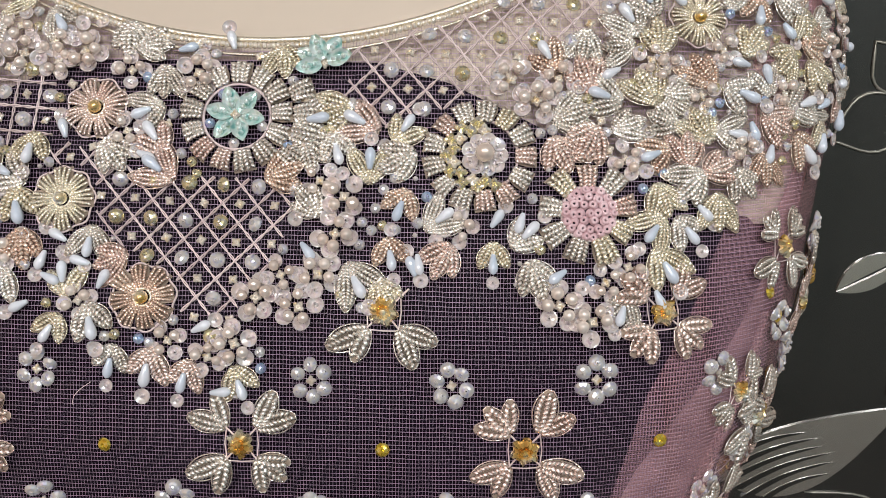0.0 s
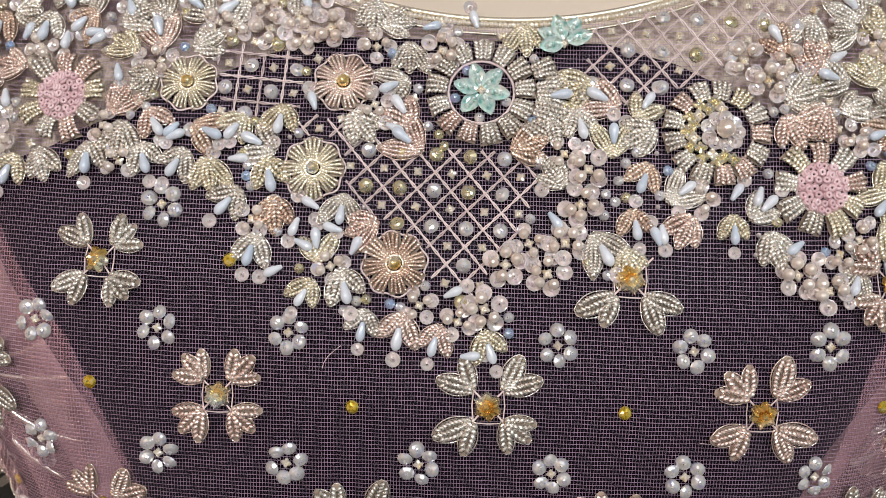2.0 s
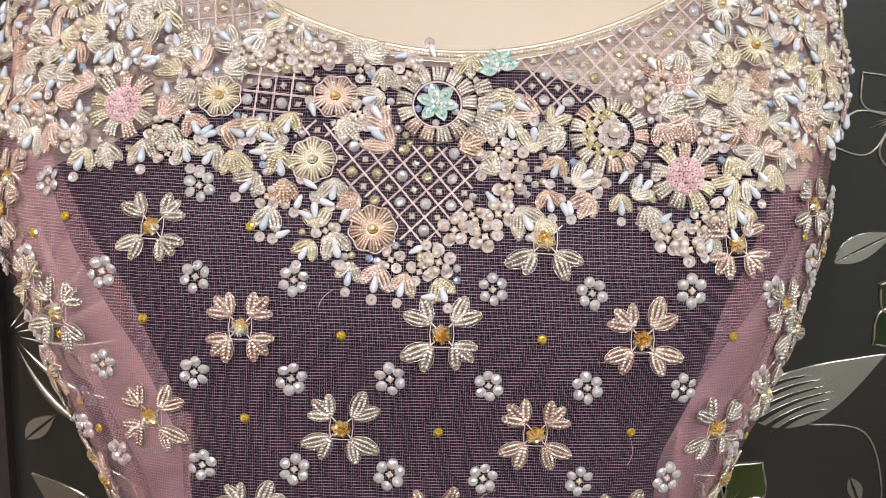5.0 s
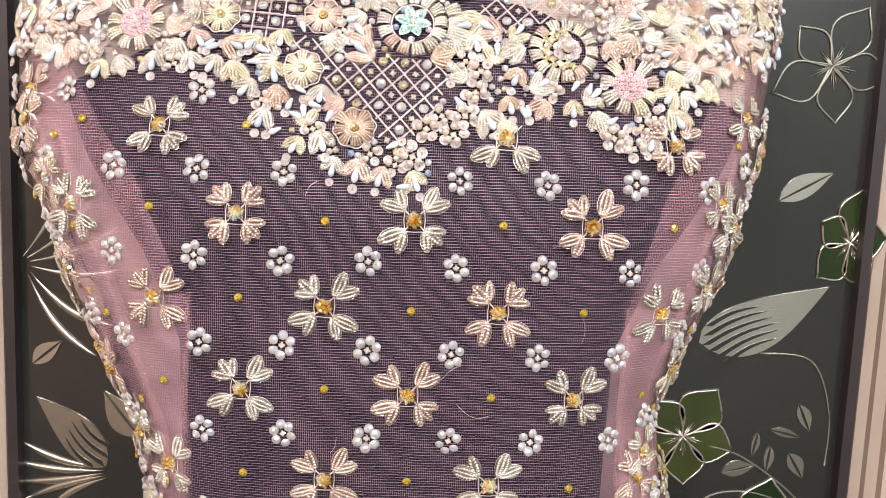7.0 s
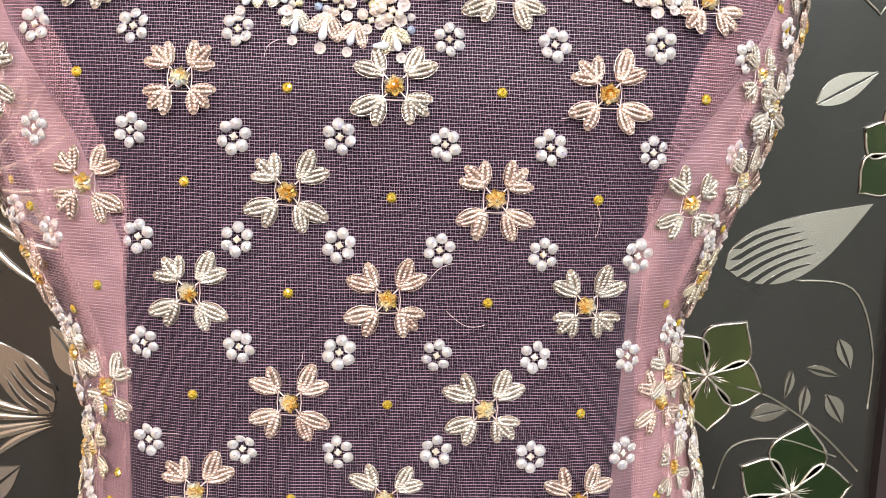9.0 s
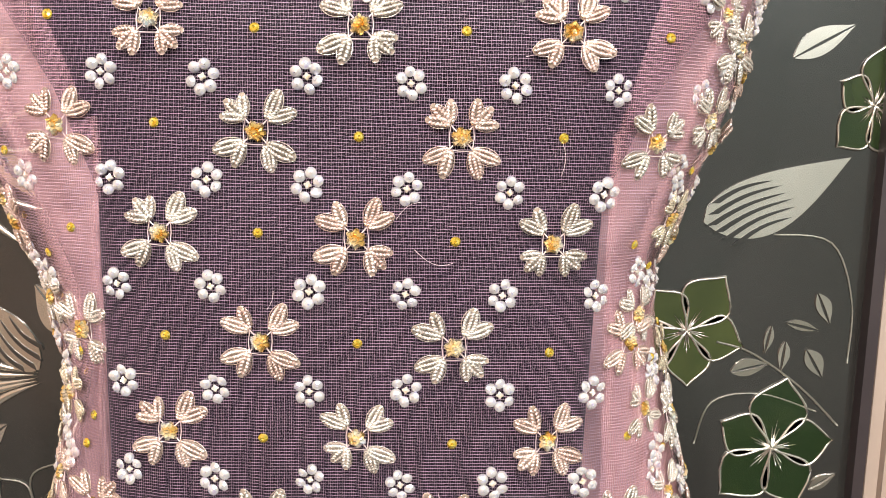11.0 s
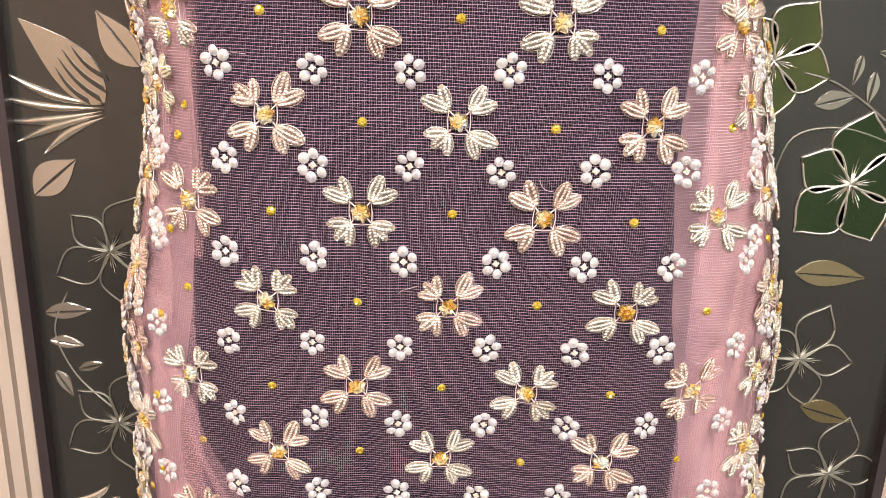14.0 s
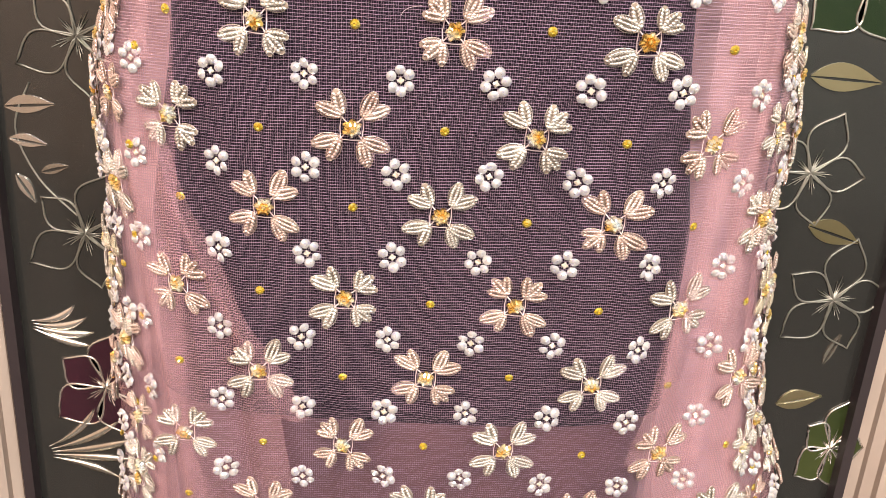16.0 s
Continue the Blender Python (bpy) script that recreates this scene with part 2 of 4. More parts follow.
def half(z, side=0):
    """Half the gown's width at z: west of the middle (side < 0), east of it (side > 0), or the mean."""
    west = float(np.interp(z, [0.2, 0.64, 0.88, 0.935, 0.98, 1.05, 1.09, 1.12, 1.16, 1.21, 1.25, 1.307, 1.346, 1.44, 1.55],
                           [0.25, 0.225, 0.223, 0.220, 0.207, 0.193, 0.187, 0.190, 0.199, 0.222, 0.242, 0.266, 0.280, 0.292, 0.28]))
    east = float(np.interp(z, [0.2, 0.636, 0.70, 0.74, 0.80, 0.86, 0.93, 0.985, 1.05, 1.095, 1.15, 1.183, 1.22, 1.27, 1.32, 1.35, 1.41, 1.45, 1.55],
                           [0.34, 0.296, 0.274, 0.264, 0.257, 0.25, 0.246, 0.238, 0.222, 0.212, 0.200, 0.197, 0.213, 0.235, 0.248, 0.255, 0.267, 0.275, 0.27]))
    return west if side < 0 else east if side > 0 else (west + east) / 2


def deep(z):
    return float(np.interp(z, [1.3, 1.55], [0.1, 0.07]))


def folds(x, z):
    """Soft upright folds, stronger towards the sides and the hem."""
    s = abs(x - XC) / half(z, x - XC)
    k = max(0.0, min(1.0, (1.08 - z) / 0.4)) * max(0.0, s - 0.35)
    return 0.012 * k * math.sin(x * 85 + 9 * z) + 0.0009 * math.sin(x * 210 + 14 * z) * max(0.0, min(1.0, (1.25 - z) / 0.3))


def y_dress(x, z):
    s = min(1.0, abs(x - XC) / half(z, x - XC))
    return y_front(z) + 1.2 * deep(z) * (1 - math.sqrt(max(0.0, 1 - s ** 4.6))) + folds(x, z)


def neckline(x):
    return min(1.57, 1.468 + 2.2 * x * x)


arcs = {}


def arc_table(z):
    key = round(z, 3)
    if key not in arcs:
        q = np.linspace(-1, 1, 241)
        x = XC + np.where(q < 0, half(key, -1), half(key, 1)) * np.sin(q * math.pi / 2)
        y = np.array([y_dress(a, key) for a in x])
        s = np.concatenate([[0], np.cumsum(np.hypot(np.diff(x), np.diff(y)))])
        s -= np.interp(0, x, s)
        arcs[key] = (s, x)
    return arcs[key]


def on_dress(a, z, lift=0.0, turn=0.0, size=1.0, arc=True):
    """The pose of a piece sewn on the dress: a metres along the cloth from the middle, z high; its z axis points away from the cloth."""
    x = x_at(a, z) if arc else a
    e = 0.002
    dx = Vector((2 * e, y_dress(x + e, z) - y_dress(x - e, z), 0)).normalized()
    dz = Vector((0, y_dress(x, z + e) - y_dress(x, z - e), 2 * e)).normalized()
    n = dx.cross(dz).normalized()
    up = n.cross(dx).normalized()
    p = Vector((x, y_dress(x, z), z)) + n * lift
    m = Matrix((dx, up, n)).transposed().to_4x4()
    m.translation = p
    return m @ Matrix.Rotation(turn, 4, "Z") @ Matrix.Scale(size, 4)


def reach(z):
    s, _ = arc_table(z)
    return float(s[0]), float(s[-1])


# ---------------------------------------------------------------- setting
def slab(name, x0, x1, y0, y1, z0, z1, mat, label, category):
    bm = bmesh.new()
    box(bm, x0, x1, y0, y1, z0, z1)
    return tagged(new(name, bm_mesh(name, bm, mat, False)), label, category, kind="structure")


# Unseen floor, added and kept dark so the panel's lower reflections darken.
slab("floor", -2.2, 2.2, -2.8, 0.3, -0.1, 0.0, M_FLOOR, "unseen dark floor, added for the panel to reflect", "floor")
slab("ceiling", -2.2, 2.2, -2.8, 0.3, 2.7, 2.8, M_CEIL, "plain white painted shop ceiling", "ceiling")
# Unseen walls, added: warm west and cool east colour what the panel mirrors.
slab("wall_south_west", -2.2, 0.0, -2.9, -2.8, 0.0, 2.7, M_WALL, "unseen beige wall, added for the panel to reflect", "wall")
slab("wall_south_east", 0.0, 2.2, -2.9, -2.8, 0.0, 2.7, M_WALL_COOL, "unseen grey-green wall, added for the panel to reflect", "wall")
slab("wall_west", -2.3, -2.2, -2.8, 0.3, 0.0, 2.7, M_WALL, "unseen warm beige wall, added for the panel to reflect", "wall")
slab("wall_east", 2.2, 2.3, -2.8, 0.3, 0.0, 2.7, M_WALL_COOL, "unseen grey-green wall, added for the panel to reflect", "wall")
slab("wall_north", -2.2, 2.2, 0.216, 0.3, 0.0, 2.7, M_WALL, "plain beige wall behind the decorated panel", "wall")

WALL = 0.192
panel = slab("decorated_panel", -0.345, 0.374, WALL, 0.214, 0.02, 2.4, M_PANEL, "dark grey-green glossy panel with silvered floral inlay", "wall panel")


def moulding(name, x_in, side):
    """A tall stepped frame strip with a dark edge beside the panel."""
    bm = bmesh.new()
    prof = [(0.0, 0.004), (0.003, -0.004), (0.008, -0.006), (0.0085, -0.002), (0.010, -0.002), (0.0105, -0.008), (0.017, -0.012), (0.0175, -0.008), (0.019, -0.008), (0.0195, -0.014),
            (0.026, -0.0185), (0.0265, -0.014), (0.029, -0.014), (0.0295, -0.020), (0.038, -0.024), (0.060, -0.027), (0.061, -0.022), (0.064, -0.022), (0.065, -0.028), (0.090, -0.029), (0.10, 0.0)]
    low, high = [], []
    for w, d in prof:
        low.append(bm.verts.new((x_in + side * (w + 0.008), WALL + 0.018 + d * 1.6, 0.02)))
        high.append(bm.verts.new((x_in + side * (w + 0.008), WALL + 0.018 + d * 1.6, 2.4)))
    for i in range(len(prof) - 1):
        bm.faces.new((low[i], low[i + 1], high[i + 1], high[i]))
    bm.faces.new(low)
    bm.faces.new(high[::-1])
    bmesh.ops.recalc_face_normals(bm, faces=bm.faces)
    ob = tagged(new(name, bm_mesh(name, bm, M_WOOD, False)), "pinkish-beige stepped wooden frame moulding beside the panel", "moulding", kind="structure")
    bm = bmesh.new()
    x0, x1 = sorted((x_in, x_in + side * 0.0085))
    box(bm, x0, x1, WALL - 0.012, WALL + 0.02, 0.02, 2.4)
    part("edge_strip", bm_mesh("edge_strip", bm, M_GASKET, False), ob, label="dark narrow edge strip")
    return ob


moulding("trim_west", -0.345, -1)
moulding("trim_east", 0.374, 1)


# inlay on the panel: plates 1.2 mm proud, in the panel's x and z
def plate(bm, outline, y=WALL, t=0.0014):
    front = [bm.verts.new((x, y - t, z)) for x, z in outline]
    back = [bm.verts.new((x, y + 0.001, z)) for x, z in outline]
    bm.faces.new(front)
    k = len(outline)
    for i in range(k):
        bm.faces.new((front[i], back[i], back[(i + 1) % k], front[(i + 1) % k]))


def leaf_outline(x, z, length, width, turn, bend=0.0, n=14, sharp=0.8, power=1.0):
    c, s = math.cos(turn), math.sin(turn)
    top, bot = [], []
    for i in range(n + 1):
        v = i / n
        w = width / 2 * max(0.0, math.sin(math.pi * v ** sharp)) ** power
        u, b = v * length, bend * math.sin(math.pi * v)
        top.append((u, b + w))
        bot.append((u, b - w * 0.9))
    pts = top + bot[-2:0:-1]
    return [(x + c * p - s * q, z + s * p + c * q) for p, q in pts]


def inlay(name, outlines, mat, label=""):
    bm = bmesh.new()
    for o in outlines:
        plate(bm, o)
    bmesh.ops.recalc_face_normals(bm, faces=bm.faces)
    return part(name, bm_mesh(name, bm, mat, False), panel, label=label)


def vein_leaf(x, z, length, width, turn, mat=None, bend=0.0):
    """A leaf plate with a slit of panel along its rib: two blades."""
    c, s = math.cos(turn), math.sin(turn)
    n = 12
    blades = []
    for side in (1, -1):
        rib, edge = [], []
        for i in range(n + 1):
            v = i / n
            u, b = v * length, bend * math.sin(math.pi * v)
            gap = 0.0005 + 0.0007 * math.sin(math.pi * v)
            w = max(gap + 0.0002, width / 2 * math.sin(math.pi * v ** 0.8) * (1.15 if side > 0 else 0.85))
            rib.append((u, b + side * gap))
            edge.append((u, b + side * w))
        blades.append([(x + c * p - s * q, z + s * p + c * q) for p, q in rib + edge[::-1]])
    return inlay("leaf", blades, mat or M_LEAFMETAL)


def slit_leaf(x, z, length, up, down, turn, slits=6):
    """A broad pointed leaf whose base is cut by dark curved slits."""
    c, s = math.cos(turn), math.sin(turn)
    place = lambda pts: [(x + c * p - s * q, z + s * p + c * q) for p, q in pts]
    n = 20
    top = [(v * length, up * math.sin(math.pi * v ** 0.6)) for v in (i / n for i in range(n + 1))]
    low = [(v * length, -down * math.sin(math.pi * v ** 0.72)) for v in (i / n for i in range(n + 1))]
    leaf = inlay("leaf", [place(top + low[-2:0:-1])], M_LEAFMETAL, "silvered leaf with dark cut slits")
    bm = bmesh.new()
    for k in range(slits):
        f = (k + 0.5) / slits
        q0 = up * 0.75 - (up + down * 0.9) * f
        ln = length * (0.36 + 0.2 * math.sin(math.pi * f))
        u0 = -0.01 * length + 0.13 * length * abs(2 * f - 0.9)
        pts = []
        for side in (1, -1):
            run = range(9) if side > 0 else range(7, 0, -1)
            for i in run:
                v = i / 8
                w = 0.0020 * (1 - v) ** 0.6 * (1 if v < 1 else 0) + 0.0001
                pts.append((u0 + v * ln, q0 * (1 - 0.12 * v) + 0.004 * math.sin(math.pi * v) + side * w))
        plate(bm, place(pts), WALL - 0.0012, 0.0006)
    bmesh.ops.recalc_face_normals(bm, faces=bm.faces)
    part("slit", bm_mesh("slit", bm, M_PANEL, False), leaf)
    return leaf


def stroke(bm, pts, r):
    tube(bm, [(x, WALL - 0.0004, z) for x, z in pts], r, 6)


def spray(x, z, strokes):
    """Fan of tapering curved strokes (angle, length, bend)."""
    bm = bmesh.new()
    for ang, ln, bend in strokes:
        c, s = math.cos(ang), math.sin(ang)
        pts, rad = [], []
        for i in range(11):
            v = i / 10
            p, q = 0.01 + v * ln, bend * math.sin(math.pi * v * 0.8)
            pts.append((x + c * p - s * q, WALL - 0.0002, z + s * p + c * q))
            rad.append(0.0004 + 0.0034 * math.sin(math.pi * min(0.98, v ** 1.4)) ** 0.9)
        tube(bm, pts, rad, 6)
    for v in bm.verts:
        v.co.y = WALL - 0.0004 + (v.co.y - WALL) * 0.4
    return part("frond_spray", bm_mesh("frond_spray", bm, M_LEAFMETAL), panel)


def bloom(x, z, r, turn, fill=None, squash=1.0):
    """Five-petalled flower: outline strips, rays at the heart, and glass petals where filled."""
    outline = bmesh.new()
    glass = bmesh.new()
    for k in range(5):
        a = turn + 2 * math.pi * k / 5
        rr = r * (1.0 + 0.12 * math.sin(3.7 * k + turn))
        o = leaf_outline(0, 0, rr, rr * (0.84 if fill else 0.66), a, 0.0, 12, 1.1, 1.3)
        o = [(x + p * squash, z + q) for p, q in o]
        tube(outline, [(p, WALL - 0.0008, q) for p, q in o], 0.0012 if fill else 0.0009, 5, closed=True)
        if fill:
            plate(glass, o, t=0.0008)
        for j in (-1, 0, 1):
            b = a + 0.16 * j
            tube(outline, [(x + squash * d * rr * math.cos(b), WALL - 0.001, z + d * rr * math.sin(b)) for d in (0.03, 0.3 + 0.1 * (j == 0))], [0.0008, 0.0002], 4)
    f = part("flower", bm_mesh("flower", outline, M_LEAFMETAL if fill else M_OUTLINE), panel, label="silver-outlined flower with glass petals" if fill else "thin silver outline flower")
    if fill:
        bmesh.ops.recalc_face_normals(glass, faces=glass.faces)
        part("petal_glass", bm_mesh("petal_glass", glass, fill, False), f, label="dark glossy glass petals")
    else:
        glass.free()
    return f


def vine(pts, r=0.0010):
    bm = bmesh.new()
    ctrl = [Vector((p[0], 0, p[1])) for p in pts]
    out = []
    for i in range(len(ctrl) - 1):
        p0, p1, p2, p3 = ctrl[max(0, i - 1)], ctrl[i], ctrl[i + 1], ctrl[min(len(ctrl) - 1, i + 2)]
        for j in range(6):
            t = j / 6
            q = 0.5 * (2 * p1 + (p2 - p0) * t + (2 * p0 - 5 * p1 + 4 * p2 - p3) * t * t + (3 * p1 - p0 - 3 * p2 + p3) * t ** 3)
            out.append((q.x, WALL - 0.0005, q.z))
    out.append((ctrl[-1].x, WALL - 0.0005, ctrl[-1].z))
    tube(bm, out, r, 5)
    return part("vine", bm_mesh("vine", bm, M_OUTLINE), panel)


def rad(d):
    return radians(d)


# east side of the panel, from the top down
bloom(0.338, 1.438, 0.05, rad(62))
vein_leaf(0.304, 1.324, 0.050, 0.020, rad(30))
slit_leaf(0.245, 1.198, 0.121, 0.017, 0.030, rad(26))
bloom(0.368, 1.290, 0.042, rad(80), M_GREEN, 0.8)
bloom(0.238, 1.112, 0.047, rad(58), M_GREEN)
bloom(0.312, 1.019, 0.052, rad(82), M_GREEN)
vine([(0.262, 1.104), (0.29, 1.096), (0.33, 1.07), (0.363, 1.039)])
vine([(0.25, 1.02), (0.262, 1.055), (0.30, 1.063), (0.345, 1.05)], 0.0008)
vine([(0.30, 1.19), (0.345, 1.185), (0.365, 1.14), (0.366, 1.09)], 0.0008)
for lx, lz, ln, lw, la in ((0.338, 1.145, 0.026, 0.012, -65), (0.316, 1.121, 0.026, 0.008, -12), (0.316, 1.106, 0.024, 0.009, -95), (0.304, 1.118, 0.022, 0.007, -100),
                           (0.333, 1.1, 0.026, 0.014, -58), (0.275, 1.08, 0.03, 0.014, 15), (0.345, 0.985, 0.024, 0.01, 35)):
    vein_leaf(lx, lz, ln, lw, rad(la))
vein_leaf(0.281, 0.944, 0.056, 0.022, rad(-2), M_GOLDLEAF)
vein_leaf(0.304, 0.824, 0.046, 0.02, rad(-16), M_GOLDLEAF)
bloom(0.296, 0.868, 0.047, rad(70))
bloom(0.338, 0.760, 0.05, rad(80))
vein_leaf(0.309, 0.658, 0.040, 0.018, rad(15), M_GOLDLEAF)
vein_leaf(0.342, 0.70, 0.03, 0.007, rad(70))
bloom(0.366, 0.616, 0.045, rad(75), M_GREEN, 0.7)
# west side
spray(-0.36, 1.385, [(rad(60), 0.03, -0.01), (rad(20), 0.045, -0.012), (rad(-15), 0.04, 0.012), (rad(-50), 0.035, 0.012)])
spray(-0.345, 1.24, [(rad(72), 0.10, -0.014), (rad(52), 0.10, -0.014), (rad(30), 0.095, -0.012), (rad(5), 0.08, -0.010), (rad(-25), 0.085, -0.016), (rad(-45), 0.09, -0.014)])
for lx, lz, ln, lw, la in ((-0.335, 1.31, 0.04, 0.018, 50), (-0.30, 1.29, 0.036, 0.018, 70), (-0.30, 1.235, 0.045, 0.02, -50), (-0.335, 1.155, 0.032, 0.016, 40), (-0.325, 1.335, 0.03, 0.014, 95)):
    vein_leaf(lx, lz, ln, lw, rad(la))
slit_leaf(-0.272, 1.064, 0.086, 0.016, 0.018, rad(135), 4)
vein_leaf(-0.243, 1.092, 0.050, 0.025, rad(127))
spray(-0.264, 1.058, [(rad(160), 0.075, 0.008), (rad(173), 0.08, 0.006), (rad(186), 0.08, 0.004), (rad(200), 0.075, -0.003), (rad(214), 0.06, -0.006)])
vein_leaf(-0.335, 0.988, 0.046, 0.026, rad(40))
bloom(-0.279, 0.942, 0.048, rad(62))
bloom(-0.285, 0.785, 0.05, rad(66))
vine([(-0.318, 0.905), (-0.332, 0.87), (-0.318, 0.83), (-0.29, 0.80)], 0.0008)
for lx, lz, ln, lw, la in ((-0.338, 0.886, 0.038, 0.014, 5), (-0.337, 0.861, 0.028, 0.010, -8), (-0.335, 0.832, 0.026, 0.010, -60), (-0.315, 0.835, 0.022, 0.008, 15)):
    vein_leaf(lx, lz, ln, lw, rad(la))
spray(-0.345, 0.70, [(rad(15), 0.045, -0.008), (rad(0), 0.05, -0.006), (rad(-14), 0.048, -0.004), (rad(30), 0.04, -0.008)])
bloom(-0.278, 0.645, 0.050, rad(72), M_WINE)
spray(-0.34, 0.575, [(rad(48), 0.06, -0.008), (rad(30), 0.07, -0.006), (rad(14), 0.075, -0.004), (rad(-2), 0.07, 0.0), (rad(-20), 0.06, 0.004)])


# ---------------------------------------------------------------- mannequin and slip
def body_half(z):
    return float(np.interp(z, [0.28, 0.62, 0.72, 0.85, 0.95, 1.05, 1.22, 1.28, 1.34, 1.40, 1.46, 1.50, 1.54, 1.57, 1.60, 1.72],
                           [0.16, 0.175, 0.178, 0.176, 0.158, 0.147, 0.150, 0.176, 0.214, 0.241, 0.262, 0.25, 0.20, 0.12, 0.062, 0.055]))


def body_point(q, z, grow):
    """Round the body: q runs from 0 (east) through the front."""
    w = body_half(z) + grow
    mid = y_front(z) + 0.0145 + deep(z) * 0.75
    mid = mid if z < 1.55 else 0.142 + 0.01
    d = (deep(z) * 0.75 if z < 1.55 else float(np.interp(z, [1.55, 1.60, 1.72], [0.05, 0.045, 0.045]))) + grow
    c, s = math.cos(q), math.sin(q)
    e = 0.62 if z < 1.5 else 0.9
    x = XC + w * math.copysign(abs(c) ** e, c)
    front = s > 0
    y = mid - d * math.copysign(abs(s) ** e, s) * (1.0 if front else 0.72)
    return x, y, z


def rings_mesh(name, zs, grow, mat, cap=True, top=None, n=72):
    bm = bmesh.new()
    rows = []
    for z in zs:
        row = []
        for i in range(n):
            q = 2 * math.pi * i / n
            p = body_point(q, z, grow)
            if top:
                zz = min(z, top(p[0], p[1]))
                p = body_point(q, zz, grow)
            row.append(bm.verts.new(p))
        rows.append(row)
    for a, b in zip(rows, rows[1:]):
        for i in range(n):
            k = (i + 1) % n
            bm.faces.new((a[i], a[k], b[k], b[i]))
    if cap:
        bm.faces.new(rows[0][::-1])
        bm.faces.new(rows[-1])
    bmesh.ops.remove_doubles(bm, verts=bm.verts, dist=1e-6)
    bmesh.ops.recalc_face_normals(bm, faces=bm.faces)
    return bm


bm = rings_mesh("mannequin", list(np.linspace(0.28, 1.72, 76)), 0.0, M_SKIN)
lathe_bm = bmesh.new()
lathe(lathe_bm, [(0, 0.0), (0.09, 0.0), (0.09, 0.012), (0.02, 0.02), (0.013, 0.03), (0.013, 0.29)], 24)
me = bm_mesh("stand", lathe_bm, M_SKIN)
me.transform(Matrix.Translation((XC, 0.095, 0)))
bm.from_mesh(me)
mannequin = tagged(new("mannequin", bm_mesh("mannequin", bm, M_SKIN)), "glossy beige headless mannequin torso standing on a pole", "mannequin")


def slip_top(x, y):
    return 1.458 - 0.42 * max(0.0, abs(x - XC) - 0.07)


bm = rings_mesh("slip", list(np.linspace(0.72, 1.47, 60)), 0.004, M_SLIP, cap=False, top=slip_top)
slip = tagged(new("slip", bm_mesh("slip", bm, M_SLIP)), "black-purple strapless slip worn on the mannequin", "slip")
mod = slip.modifiers.new("thick", "SOLIDIFY")
mod.thickness = 0.0015
mod.offset = -1

# Added mauve layer that darkens the mannequin below the slip.
bm = rings_mesh("underskirt", list(np.linspace(0.30, 0.735, 30)), 0.0025, M_UNDER, cap=False)
for v in bm.verts:
    q = math.atan2(v.co.y - 0.09, v.co.x - XC)
    k = 0.004 * math.sin(14 * q) * (0.75 - v.co.z) / 0.4
    v.co.x, v.co.y = v.co.x + k * math.cos(q), v.co.y + k * math.sin(q)
under = tagged(new("underskirt", bm_mesh("underskirt", bm, M_UNDER)), "mauve layer added round the mannequin below the slip", "underskirt")
mod = under.modifiers.new("thick", "SOLIDIFY")
mod.thickness, mod.offset = 0.001, -1

# ---------------------------------------------------------------- the dress
dress = tagged(new("gown"), "sheer dusty-pink net gown with beaded floral embroidery on a mannequin", "gown")


def cloth(name, s0, s1, mat, n=90, rows=170, back=False, z_low=0.25, push=0.0, label="", edge=None, z_top=None):
    bm = bmesh.new()
    layer = bm.loops.layers.uv.new("UVMap")
    grid, uvs = [], {}
    inner = edge or (lambda s, z: s)
    for i in range(n + 1):
        s = s0 + (s1 - s0) * i / n
        col = []
        for j in range(rows + 1):
            xt = XC + half(1.5) * math.sin(s * math.pi / 2)
            top = neckline(xt) if not back else min(1.57, 1.5 + 2.0 * xt * xt)
            z = z_low + ((z_top or top) - z_low) * j / rows
            g = inner(s, z)
            x = XC + half(z, g) * math.sin(g * math.pi / 2)
            if back:
                q = min(1.0, abs(x - XC) / half(z, x - XC))
                y = y_front(z) + 1.2 * deep(z) + (0.04 if z < 1.4 else 0.04 - 0.15 * (z - 1.4)) * math.sqrt(max(0.0, 1 - q ** 4)) + folds(x, z) * 0.5
                u = x
            else:
                y = y_dress(x, z) - (0.0012 if push else 0) + push * (1 + math.sin(x * 120 + z * 16))
                sa, xa = arc_table(z)
                u = float(np.interp(x, xa, sa))
            v = bm.verts.new((x, y, z))
            uvs[v] = (u + 1, z)
            col.append(v)
        grid.append(col)
    for i in range(n):
        for j in range(rows):
            f = bm.faces.new((grid[i][j], grid[i + 1][j], grid[i + 1][j + 1], grid[i][j + 1]))
            for lp in f.loops:
                lp[layer].uv = uvs[lp.vert]
    return part(name, bm_mesh(name, bm, mat), dress, label=label)


cloth("front_panel", -0.72, 0.72, M_NET, label="sheer grid net front")


def seam(z, side):
    """Where the gathered side net begins, as a share of the half width's turn."""
    off = float(np.interp(z, [0.9, 1.02, 1.25, 1.33, 1.42], [0.148, 0.142, 0.130, 0.165, 0.235] if side < 0 else [0.160, 0.155, 0.147, 0.170, 0.215]))
    return 2 / math.pi * math.asin(min(0.97, off / half(z, side)))


cloth("side_panel", 0.0, 1.0, M_SIDE, n=48, push=0.0016, label="gathered dusty-pink net side", edge=lambda s, z: -seam(z, -1) - s * (1 - seam(z, -1)))
cloth("side_panel", 0.0, 1.0, M_SIDE, n=48, push=0.0016, label="gathered dusty-pink net side", edge=lambda s, z: seam(z, 1) + s * (1 - seam(z, 1)))
